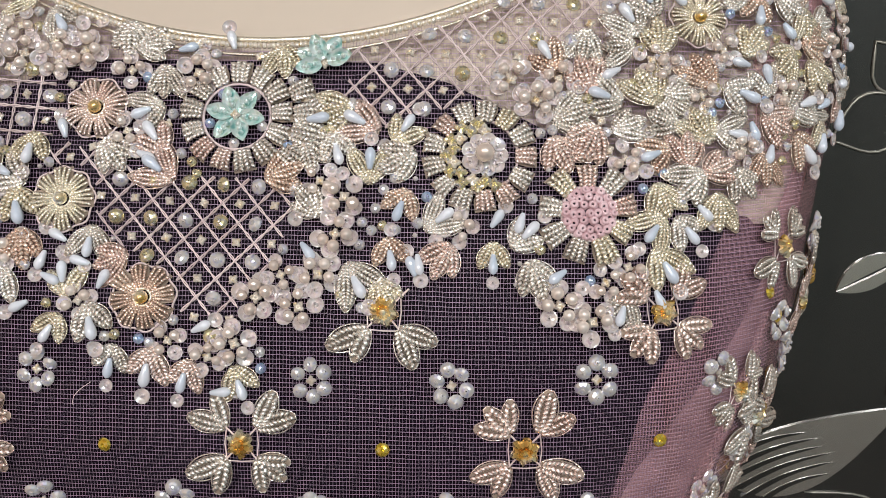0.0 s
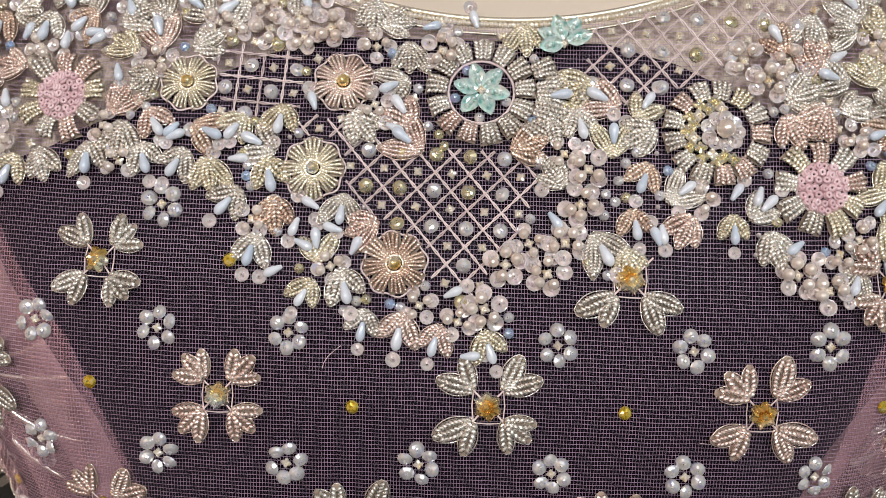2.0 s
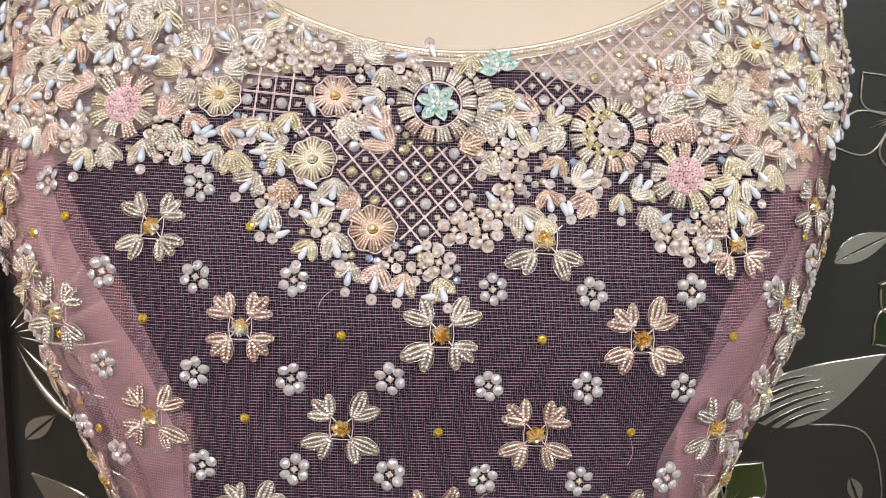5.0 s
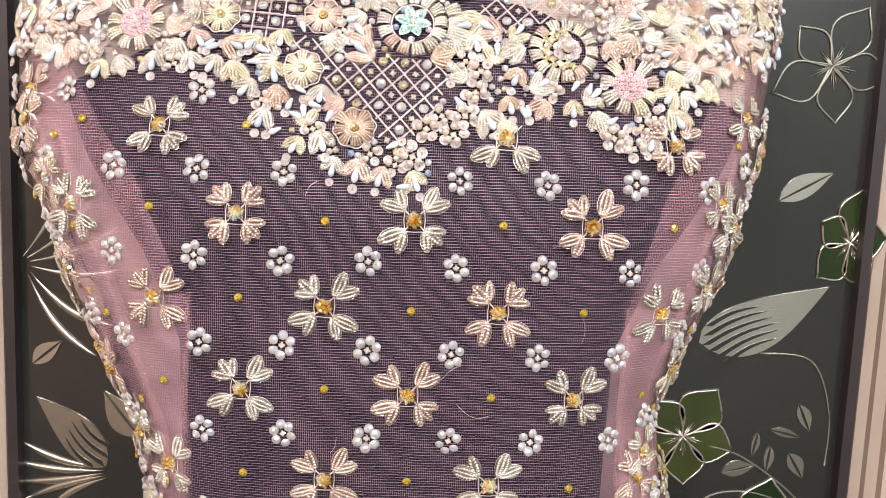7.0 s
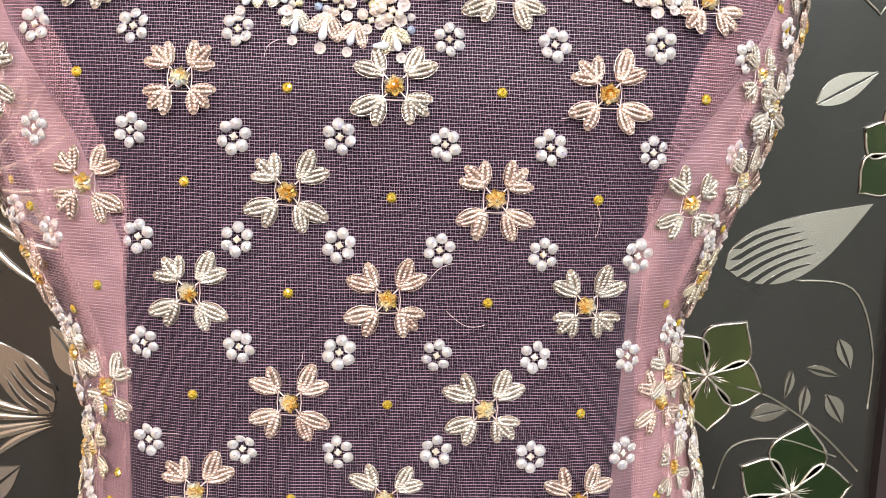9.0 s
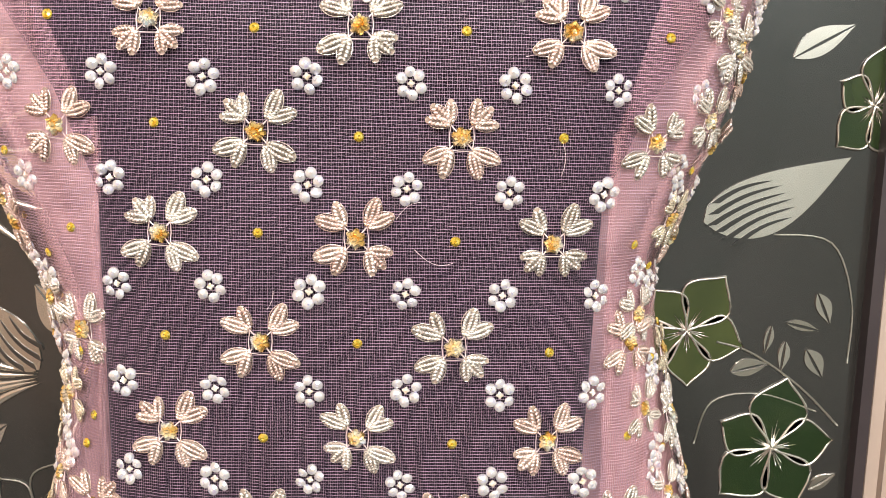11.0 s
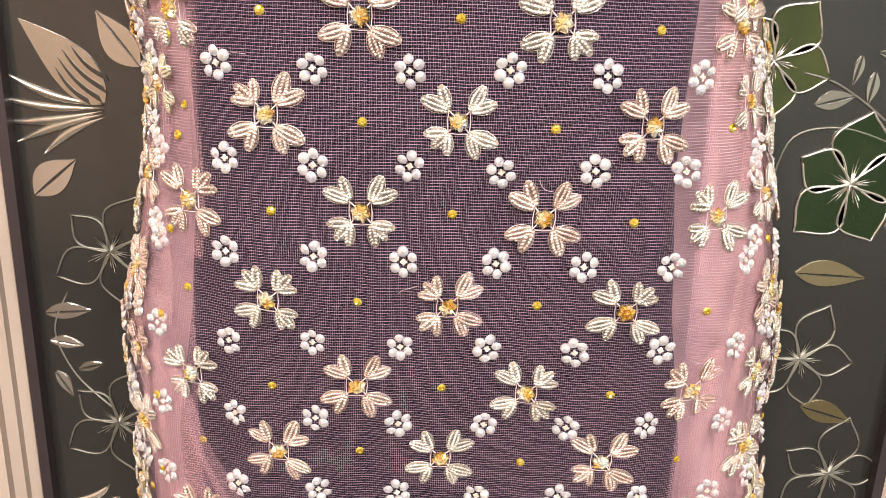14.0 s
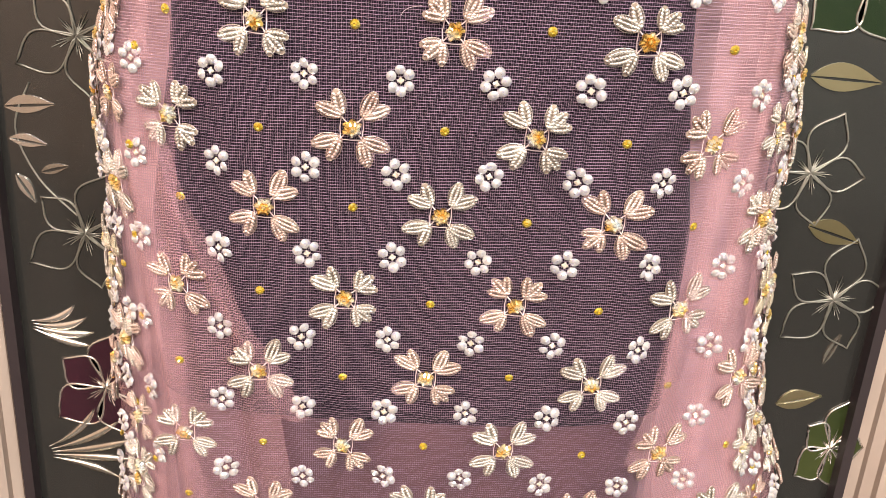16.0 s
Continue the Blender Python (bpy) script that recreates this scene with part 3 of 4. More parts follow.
cloth("drape", 0.0, 1.0, M_DRAPE, n=36, rows=70, z_top=0.95, push=0.001, label="loose dusty-pink net drape",
      edge=lambda s, z: -0.60 + s * (0.60 - float(np.interp(z, [0.25, 0.6, 0.74, 0.93, 0.95], [0.1, 0.2, 0.26, 0.57, 0.59]))))
cloth("drape", 0.0, 1.0, M_DRAPE, n=36, rows=70, z_top=0.95, push=0.001, label="loose dusty-pink net drape",
      edge=lambda s, z: 0.60 - s * (0.60 - float(np.interp(z, [0.25, 0.6, 0.72, 0.88, 0.95], [0.2, 0.36, 0.42, 0.58, 0.59]))))
cloth("back_panel", -1.0, 1.0, M_BACK, n=60, back=True, label="sheer dusty-pink net back")


def pleat(x0, z0, x1, z1, width, height, bow=0.0):
    """A soft raised fold of the net running down the skirt."""
    bm = bmesh.new()
    layer = bm.loops.layers.uv.new("UVMap")
    rows, uvs = [], {}
    for i in range(31):
        t = i / 30
        x, z = x0 + (x1 - x0) * t + bow * math.sin(math.pi * t), z0 + (z1 - z0) * t
        h = height * math.sin(math.pi * min(1.0, 0.03 + t * 1.1)) ** 0.6 if t < 0.86 else height * 0.35
        row = []
        for j in range(9):
            u = -1 + j / 4
            xx = x + u * width * (0.6 + 0.4 * t) + 0.0015 * math.sin(t * 17)
            v = bm.verts.new((xx, y_dress(xx, z) - 0.0016 - h * (1 - u * u) ** 1.5, z))
            uvs[v] = (xx, z)
            row.append(v)
        rows.append(row)
    for a, b in zip(rows, rows[1:]):
        for j in range(8):
            f = bm.faces.new((a[j], a[j + 1], b[j + 1], b[j]))
            for lp in f.loops:
                lp[layer].uv = uvs[lp.vert]
    return part("pleat", bm_mesh("pleat", bm, M_DRAPE), dress)


pleat(-0.178, 0.925, -0.088, 0.725, 0.010, 0.009, -0.008)
pleat(-0.192, 0.90, -0.150, 0.60, 0.008, 0.007)
pleat(-0.205, 0.96, -0.190, 0.60, 0.007, 0.006, 0.006)
pleat(0.166, 0.95, 0.140, 0.70, 0.009, 0.008, 0.006)
pleat(0.188, 1.0, 0.180, 0.60, 0.008, 0.007, -0.005)
pleat(0.202, 0.93, 0.215, 0.60, 0.007, 0.006)
pleat(-0.143, 1.262, -0.150, 1.00, 0.0035, 0.004)
pleat(0.137, 1.262, 0.150, 1.00, 0.0035, 0.004)
for px, pz, qx, qz, pw, pb in ((-0.236, 1.36, -0.158, 1.13, 0.006, 0.006), (-0.262, 1.37, -0.178, 1.09, 0.007, 0.010), (-0.163, 1.16, -0.178, 0.95, 0.006, -0.004), (-0.186, 1.12, -0.205, 0.93, 0.006, 0.004),
                               (0.212, 1.36, 0.152, 1.14, 0.006, -0.006), (0.226, 1.33, 0.166, 1.08, 0.006, -0.008), (0.158, 1.16, 0.178, 0.96, 0.006, 0.003), (0.174, 1.13, 0.205, 0.94, 0.006, -0.003)):
    pleat(px, pz, qx, qz, pw, 0.006, pb)


# pieces of embroidery: x across, y along, z away from the cloth
def two_tone(name, bm, split):
    """Ropes in the first material over shade-darkened brown padding in the second."""
    me = bm_mesh(name, bm, M_CHAMP)
    me.materials.append(M_PADDING)
    me.polygons.foreach_set("material_index", [0 if i >= split else 1 for i in range(len(me.polygons))])
    return me


def grain(bm, p, d, length, r, sides=5):
    """One slanting turn of a twisted rope: a small pointed bead along d."""
    d = d.normalized()
    u = d.cross(Vector((0, 0, 1)))
    if u.length < 0.1:
        u = d.cross(Vector((0, 1, 0)))
    u.normalize()
    v = d.cross(u)
    tips = [bm.verts.new(p - d * length / 2), bm.verts.new(p + d * length / 2)]
    rings = [[bm.verts.new(p + d * (length * h) + r * (math.cos(q) * u + math.sin(q) * v)) for q in (2 * math.pi * j / sides for j in range(sides))] for h in (-0.2, 0.2)]
    for j in range(sides):
        k = (j + 1) % sides
        bm.faces.new((tips[0], rings[0][k], rings[0][j]))
        bm.faces.new((rings[0][j], rings[0][k], rings[1][k], rings[1][j]))
        bm.faces.new((tips[1], rings[1][j], rings[1][k]))


def twist(bm, line, r, way=1, pitch=1.25):
    """A twisted metal rope along a bent line, turn by turn."""
    line = [Vector(p) for p in line]
    steps = [(b - a).length for a, b in zip(line, line[1:])]
    total = sum(steps)
    n = max(3, int(total / (r * pitch)))
    for i in range(n):
        w = (i + 0.5) / n * total
        k = 0
        while k < len(steps) - 1 and w > steps[k]:
            w -= steps[k]
            k += 1
        t = (line[k + 1] - line[k]).normalized()
        p = line[k] + t * min(w, steps[k])
        c = t.cross(Vector((0, 0, 1)))
        grain(bm, p + Vector((0, 0, r * 0.2)), t + c * (0.95 * way), r * 2.7, r * 0.74)


def purl_leaf(length, width, ropes, height=0.0013, point=0.0, thick=0.00106, edge=0.00026):
    """A padded leaf of twisted ropes that run from its base to its tip, inside a loop of thread."""
    bm = bmesh.new()
    wide = lambda v: width / 2 * (max(0.0, math.sin(math.pi * (0.07 + 0.90 * v) ** 1.12)) ** (0.62 + point))
    rows = []
    for i in range(7):
        v = i / 6
        rows.append([bm.verts.new((u * wide(v) * 0.86, v * length, height * 0.4 * (1 - u * u))) for u in (-1, -0.4, 0.4, 1)])
    for a, b in zip(rows, rows[1:]):
        for j in range(3):
            bm.faces.new((a[j], a[j + 1], b[j + 1], b[j]))
    split = len(bm.faces)
    for k in range(ropes):
        u = (k - (ropes - 1) / 2) / (ropes / 2)
        end = 0.97 - 0.16 * abs(u)
        line = [(u * wide(v) * 0.90, v * length, height * (0.55 + 0.35 * (1 - u * u)) * (0.55 + 0.45 * math.sin(math.pi * min(1.0, v + 0.12)))) for v in (0.03 + (end - 0.03) * i / 6 for i in range(7))]
        twist(bm, line, thick, 1 if u >= 0 else -1)
    rim = [(-wide(v) * 1.04, v * length, 0.0004) for v in (i / 9 for i in range(10))] + [(wide(v) * 1.04, v * length, 0.0004) for v in (i / 9 for i in range(9, -1, -1))]
    tube(bm, rim, edge, 4, closed=True)
    return two_tone("petal", bm, split)


def purl_block(w0, w1, length, ribs, height=0.0013):
    """A satin block of thick twisted ropes side by side, slightly domed."""
    bm = bmesh.new()
    vs = [bm.verts.new(p) for p in ((-w0 / 2, 0, 0.0002), (w0 / 2, 0, 0.0002), (w1 / 2, length, 0.0002), (-w1 / 2, length, 0.0002), (-w0 / 2, length / 2, height * 0.5), (w1 / 2, length / 2, height * 0.5))]
    bm.faces.new((vs[0], vs[1], vs[5], vs[4]))
    bm.faces.new((vs[4], vs[5], vs[2], vs[3]))
    split = len(bm.faces)
    for k in range(ribs):
        u = -1 + 2 * (k + 0.5) / ribs
        end = length * (1 - 0.16 * u * u)
        line = [(u * (w0 + (w1 - w0) * v) / 2, v * end, 0.0003 + height * (1.0 - 0.25 * u * u) * math.sin(math.pi * (0.12 + 0.76 * v))) for v in (i / 6 for i in range(7))]
        twist(bm, line, (w0 + w1) / 4 / ribs * 1.22, 1 if k % 2 else -1)
    return two_tone("petal", bm, split)


def sequin_mesh(r=0.0033, bead=True):
    """Faceted cup sequin, domed, held by a seed bead at its heart."""
    bm = bmesh.new()
    lathe(bm, [(r * 0.80, 0.0), (r, 0.0005), (r * 0.93, 0.0011), (r * 0.66, 0.0019), (r * 0.34, 0.0023), (r * 0.24, 0.0020)], 12)
    if bead:
        lathe(bm, [(0.0007, 0.0018), (0.00105, 0.0023), (0.0008, 0.0029), (0.0003, 0.0030), (0.0002, 0.0026)], 7)
    bmesh.ops.recalc_face_normals(bm, faces=bm.faces)
    return bm_mesh("sequin", bm, M_SEQ, False)


def gem_mesh(r=0.0046):
    """Six-lobed faceted cup stone with a bead on its heart."""
    bm = bmesh.new()
    lobes = lambda q: 1 + 0.15 * math.cos(6 * q)
    lathe(bm, [(r * 0.6, 0.0), (r, 0.0012), (r * 0.86, 0.0024), (r * 0.55, 0.0033), (r * 0.34, 0.0024), (0, 0.0022)], 24, lobes)
    for v in bm.verts:
        q = math.atan2(v.co.y, v.co.x)
        v.co.z += 0.0005 * math.cos(12 * q) * min(1, v.co.xy.length / r)
    lathe(bm, [(0.0012, 0.0020), (0.0015, 0.003), (0.0009, 0.0039), (0, 0.0041)], 8)
    return bm_mesh("gem", bm, M_AMBER, False)


def stone_mesh(r=0.0029):
    bm = bmesh.new()
    lathe(bm, [(r * 0.7, 0.0), (r, 0.0007), (r * 0.72, 0.0016), (r * 0.3, 0.0019), (0, 0.0012)], 10)
    return bm_mesh("stone", bm, M_YELLOW, False)


def ball_mesh(name, r, mat, sides=12):
    bm = bmesh.new()
    k = 7
    lathe(bm, [(r * math.sin(math.pi * i / k), r - r * math.cos(math.pi * i / k)) for i in range(k + 1)], sides)
    bmesh.ops.recalc_face_normals(bm, faces=bm.faces)
    return bm_mesh(name, bm, mat)


def drop_mesh(length=0.0085, r=0.0021):
    bm = bmesh.new()
    prof = [(0, 0), (0.45, 0.04), (0.85, 0.16), (1.0, 0.32), (0.9, 0.5), (0.68, 0.72), (0.5, 0.9), (0.35, 0.98), (0, 1.0)]
    lathe(bm, [(a * r, b * length) for a, b in prof], 9)
    for v in bm.verts:
        v.co = Vector((v.co.x, -v.co.z + length, v.co.y + r * 0.9))
    bmesh.ops.recalc_face_normals(bm, faces=bm.faces)
    return bm_mesh("drop_bead", bm, M_DROP)


def crystal_mesh():
    """Tiny gilt stone with four claws."""
    bm = bmesh.new()
    lathe(bm, [(0.0012, 0.0), (0.0019, 0.0006), (0.0017, 0.0012), (0.0010, 0.0016), (0.0006, 0.0013), (0, 0.0019)], 16, lambda q: 1 + 0.24 * math.cos(4 * q))
    return bm_mesh("crystal", bm, M_CRYST, False)


def cord_ring(r, thick=0.0005, n=28, wave=0.0, lobes=0):
    bm = bmesh.new()
    tube(bm, [((r + wave * math.cos(lobes * q)) * math.cos(q), (r + wave * math.cos(lobes * q)) * math.sin(q), 0.0006) for q in (2 * math.pi * i / n for i in range(n))], thick, 5, closed=True)
    return bm_mesh("cord", bm, M_THREAD)


def spokes_mesh():
    """Loose couching threads that tie a flower's four sprigs to its heart."""
    bm = bmesh.new()
    for sx in (1, -1):
        for sy in (1, -1):
            tube(bm, [(sx * 0.002, sy * 0.002, 0.0006), (sx * 0.005, sy * 0.0052, 0.0012), (sx * 0.0075, sy * 0.008, 0.0005)], 0.0003, 4)
    for sx in (1, -1):
        tube(bm, [(sx * 0.005, 0.006, 0.0006), (sx * 0.0056, 0, 0.0010), (sx * 0.005, -0.006, 0.0006)], 0.00022, 4)
    tube(bm, [(-0.005, -0.006, 0.0006), (0, -0.0062, 0.0010), (0.005, -0.006, 0.0006)], 0.00022, 4)
    return bm_mesh("stitching", bm, M_THREAD)


PETALS = [purl_leaf(0.0134, 0.0072, 3, 0.0015), purl_leaf(0.0124, 0.0062, 2, 0.0015, thick=0.00128), purl_leaf(0.0140, 0.0076, 3, 0.0016)]
LEAVES = [purl_leaf(0.0140, 0.0070, 3, point=0.15), purl_leaf(0.0122, 0.0064, 3, point=0.2), purl_leaf(0.0165, 0.0074, 4, point=0.3, thick=0.00088)]
SEQUIN, GEM, STONE, CRYSTAL, DROP = sequin_mesh(), gem_mesh(), stone_mesh(), crystal_mesh(), drop_mesh()
SMALLSEQ = sequin_mesh(0.0023, True)
PEARL = ball_mesh("pearl", 0.0023, M_PEARL)
BEAD = ball_mesh("bead", 0.0011, M_ROSEBEAD, 8)
SPOKES = spokes_mesh()
rnd = random.Random(11)


def local(x, y, z=0.0, turn=0.0, size=1.0):
    return Matrix.Translation((x, y, z)) @ Matrix.Rotation(turn, 4, "Z") @ Matrix.Scale(size, 4)


def tilt(m, amount):
    return m @ Matrix.Rotation(rnd.uniform(-amount, amount), 4, "X") @ Matrix.Rotation(rnd.uniform(-amount, amount), 4, "Y")


def grid_flower(a, z, mat, fans=(0, 1, 2, 3), lift=0.0008, size=1.0):
    """Flower of four two- or three-petalled purl sprigs round an amber stone."""
    f = part("flower_motif", SPOKES, dress, on_dress(a, z, lift, rnd.uniform(-0.06, 0.06), rnd.uniform(1.13, 1.21) * size))
    for k in fans:
        base = math.pi / 4 + k * math.pi / 2 + rnd.uniform(-0.06, 0.06)
        bx, by = 0.0072 * math.cos(base), 0.0078 * math.sin(base)
        spread = (-0.44, 0.44) if rnd.random() < 0.6 else (-0.68, 0.0, 0.68)
        for j, off in enumerate(spread):
            t = base + off + rnd.uniform(-0.08, 0.08)
            me = PETALS[(j * 2 + k) % 3] if len(spread) == 2 else PETALS[1]
            m = tilt(local(bx, by, 0.0004 * (1 + j), t - math.pi / 2, rnd.uniform(0.92, 1.06) * (1.02 if len(spread) == 2 else 0.93)), 0.07)
            part("petal", me, f, m, mat)
    part("gem", GEM, f, tilt(local(0, 0, 0.0008, rnd.uniform(0, 1)), 0.22))
    return f


def sequin_flower(a, z, lift=0.0008):
    """Six faceted sequins round a gilt crystal."""
    f = part("sequin_flower", CRYSTAL, dress, on_dress(a, z, lift, rnd.uniform(-0.25, 0.25), rnd.uniform(0.93, 1.04)))
    for k in range(6):
        q = math.pi / 2 + k * math.pi / 3 + rnd.uniform(-0.08, 0.08)
        part("sequin", SEQUIN, f, tilt(local(0.0060 * math.cos(q), 0.0066 * math.sin(q), 0.0003, rnd.uniform(0, 6), rnd.uniform(0.93, 1.04)), 0.42))
    return f


ROW_Z = [1.365, 1.313, 1.257, 1.201, 1.142, 1.088, 1.0345, 0.978, 0.9215, 0.8715, 0.815, 0.761, 0.708, 0.656, 0.604]
ROW_X = [0.0, -0.001, -0.001, -0.0013, 0.0, 0.001, -0.001, -0.0023, -0.004, -0.0033, -0.006, -0.006, -0.005, -0.005, -0.005]
ROW_STEP = [0.0545, 0.0556, 0.0547, 0.0535, 0.0535, 0.0533, 0.052, 0.0533, 0.0528, 0.052, 0.0527, 0.0535, 0.0533, 0.0533, 0.0533]
BOUND_X = [-0.30, -0.242, -0.208, -0.147, -0.12, -0.099, -0.07, -0.048, -0.014, 0.006, 0.010, 0.035, 0.05, 0.075, 0.10, 0.119, 0.152, 0.173, 0.196, 0.27]
BOUND_Z = [1.41, 1.402, 1.391, 1.398, 1.394, 1.366, 1.346, 1.335, 1.325, 1.334, 1.355, 1.362, 1.356, 1.378, 1.371, 1.358, 1.355, 1.385, 1.406, 1.43]


def neck_low(x):
    return float(np.interp(x, BOUND_X, BOUND_Z))


def x_at(a, z):
    s, xs = arc_table(z)
    return float(np.interp(a, s, xs))


for r, z in enumerate(ROW_Z):
    lo, hi = reach(z)
    for k in range(-8, 9):
        a = ROW_X[r] + k * ROW_STEP[r]
        if not lo + 0.006 < a < hi - 0.006:
            continue
        flower_here = (k - r) % 2 == 1
        rosy = ((k + 2 * ((r + 1) // 2)) // 2) % 2 == 1 if r % 2 else ((k + r + 1) // 2) % 2 == 1
        x = x_at(a, z)
        if flower_here:
            if r == 0 and k == 1:
                grid_flower(a, z, M_CHAMP, (2, 3))
            elif z < neck_low(x) + (0.016 if r == 0 and abs(k) == 3 else -0.012):
                grid_flower(a, z, M_CHAMP if rosy else M_ROSE)
        elif z < neck_low(x) - 0.008:
            part("yellow_stone", STONE, dress, tilt(on_dress(a, z + rnd.uniform(-0.003, 0.003), 0.0006), 0.15))
    below = min(r + 1, len(ROW_Z) - 1)
    shift, step = (ROW_X[r] + ROW_X[below]) / 2, (ROW_STEP[r] + ROW_STEP[below]) / 2
    zc = (z + ROW_Z[r + 1]) / 2 if r < len(ROW_Z) - 1 else z - 0.026
    lo, hi = reach(zc)
    for k in range(-8, 9):
        a = shift + (k + 0.5) * step
        if lo + 0.004 < a < hi - 0.004 and zc < neck_low(x_at(a, zc)) - 0.007:
            sequin_flower(a + rnd.uniform(-0.001, 0.001), zc + rnd.uniform(-0.0015, 0.0015))
for side in (-1, 1):
    for i in range(27):
        z = 1.385 - 0.0285 * i
        for share, size in ((0.87 + 0.03 * math.sin(i * 2.3), 0.84), (0.955, 0.76)):
            x = XC + side * half(z, side) * share
            s_, xs_ = arc_table(z)
            a = float(np.interp(x, xs_, s_))
            if share > 0.93 and rnd.random() < 0.45:
                continue
            if (i + (share > 0.93)) % 2:
                sequin_flower(a, z + rnd.uniform(-0.004, 0.004), 0.0016)
            else:
                grid_flower(a, z, rnd.choice((M_GOLD, M_ROSE, M_CHAMP)), size=size, lift=0.0016)
        if i % 2:
            part("yellow_stone", STONE, dress, tilt(on_dress(x_at(0, z) + side * half(z, side) * 0.84, z, 0.002, arc=False), 0.15))
sequin_flower(-0.139, 1.388)
sequin_flower(-0.232, 1.386)


def loose_thread(x, z, length, turn, curl):
    """A stray hair of thread standing off the cloth."""
    bm = bmesh.new()
    m = on_dress(x, z, 0.001, turn, arc=False)
    tube(bm, [m @ Vector((curl * math.sin(2.4 * t), t * length, 0.003 * math.sin(math.pi * t))) for t in (i / 8 for i in range(9))], 0.00010, 4)
    return part("loose_thread", bm_mesh("loose_thread", bm, M_THREAD), dress)


for tx, tz, tl, tt, tc in ((-0.050, 1.160, 0.011, -0.2, 0.002), (0.020, 1.212, 0.016, -1.1, -0.004), (0.030, 1.196, 0.022, -1.7, 0.006), (0.108, 1.238, 0.018, 0.1, 0.002), (-0.062, 1.335, 0.012, 2.6, 0.002),
                           (0.086, 1.300, 0.013, -0.9, 0.003), (-0.115, 1.12, 0.012, 1.9, 0.003), (0.055, 1.05, 0.010, 0.7, -0.003), (-0.02, 0.99, 0.012, 2.2, 0.003)):
    loose_thread(tx, tz, tl, tt, tc)


# ---------------------------------------------------------------- the yoke's dense embroidery
def inside(x, z, poly):
    hit = False
    for (x0, z0), (x1, z1) in zip(poly, poly[1:] + poly[:1]):
        if (z0 > z) != (z1 > z) and x < (x1 - x0) * (z - z0) / (z1 - z0) + x0:
            hit = not hit
    return hit




def cup_mesh(r=0.0031):
    """Clear shallow cup sequin with a raised rim."""
    bm = bmesh.new()
    lathe(bm, [(r * 0.22, 0.0004), (r * 0.62, 0.0006), (r * 0.88, 0.0014), (r, 0.0016), (r * 0.96, 0.0008), (r * 0.6, 0.0001), (r * 0.22, 0.0)], 12)
    lathe(bm, [(0.0006, 0.0006), (0.00105, 0.0011), (0.0009, 0.0017), (0.0003, 0.0019)], 7)
    bmesh.ops.recalc_face_normals(bm, faces=bm.faces)
    return bm_mesh("sequin", bm, M_ROSEBEAD)


CLEARSEQ = cup_mesh()
BLOCKS = [purl_block(0.0058, 0.0088, 0.0086, 4, 0.0017), purl_block(0.0062, 0.0095, 0.0100, 4, 0.0018)]
PUFF = [purl_block(0.0030, 0.0082, 0.0100, 4, 0.0018), purl_block(0.0028, 0.0076, 0.0094, 4, 0.0016)]
TAKEN = []


def put(name, me, x, z, lift=0.0012, turn=0.0, size=1.0, mat=None, label=""):
    return part(name, me, dress, on_dress(x, z, lift, turn, size, arc=False), mat, label)


def shell_petal():
    """Pointed cupped shell leaf with three beads down its middle."""
    bm = bmesh.new()
    n = 8
    rows = []
    for i in range(n + 1):
        v = i / n
        w = 0.0036 * math.sin(math.pi * (0.06 + 0.9 * v) ** 0.9) ** 0.75
        rows.append([bm.verts.new((u * w, 0.0015 + v * 0.0105, 0.0012 + 0.0012 * u * u + 0.001 * v)) for u in (-1, -0.5, 0, 0.5, 1)])
    for a, b in zip(rows, rows[1:]):
        for j in range(4):
            bm.faces.new((a[j], a[j + 1], b[j + 1], b[j]))
    return bm_mesh("shell_petal", bm, M_TURQ)


SHELL = shell_petal()
GREENBEAD = ball_mesh("bead", 0.0012, M_TURQ, 8)


def ring_flower(x, z):
    """Turquoise shell flower in a ring of satin blocks."""
    f = put("ring_flower", cord_ring(0.0138, 0.0006), x, z, label="turquoise shell flower inside a ring of champagne satin blocks")
    for k in range(13):
        q = 2 * math.pi * k / 13 + 0.1
        part("block", BLOCKS[0], f, tilt(local(0.0142 * math.cos(q), 0.0142 * math.sin(q), 0.0004, q - math.pi / 2, rnd.uniform(0.95, 1.06)), 0.06), rnd.choice((M_CHAMP, M_CHAMP, M_ROSE)))
    for k in range(4):
        q = -0.62 + 0.34 * k
        part("block", BLOCKS[1], f, local(0.0232 * math.cos(q), 0.0232 * math.sin(q), 0.0003, q - math.pi / 2, 1.0), M_CHAMP)
    for k in range(6):
        q = 2 * math.pi * k / 6 + 0.35
        p = part("shell_petal", SHELL, f, tilt(local(0, 0, 0.0008, q), 0.1))
        for j in (0.0045, 0.0066, 0.0087):
            part("bead", GREENBEAD, p, local(0, j, 0.0016))
    for k in range(5):
        q = 2 * math.pi * k / 5 + 0.9
        part("sequin", SMALLSEQ, f, local(0.0112 * math.cos(q), 0.0112 * math.sin(q), 0.0004), rnd.choice((M_SEQ, M_BLUE)))
    part("crystal", CRYSTAL, f, local(0, 0, 0.0026))
    TAKEN.append((x, z, 0.0225))
    return f


def half_shell(x, z):
    f = put("shell_flower", CRYSTAL, x, z, label="half turquoise shell flower at the neck edge")
    for k, q in enumerate((-0.5, 0.4, 1.2, 1.9, -1.3)):
        p = part("shell_petal", SHELL, f, tilt(local(0, 0, 0.0006, q), 0.15))
        for j in (0.0045, 0.0066, 0.0087):
            part("bead", GREENBEAD, p, local(0, j, 0.0016))
    TAKEN.append((x, z, 0.011))


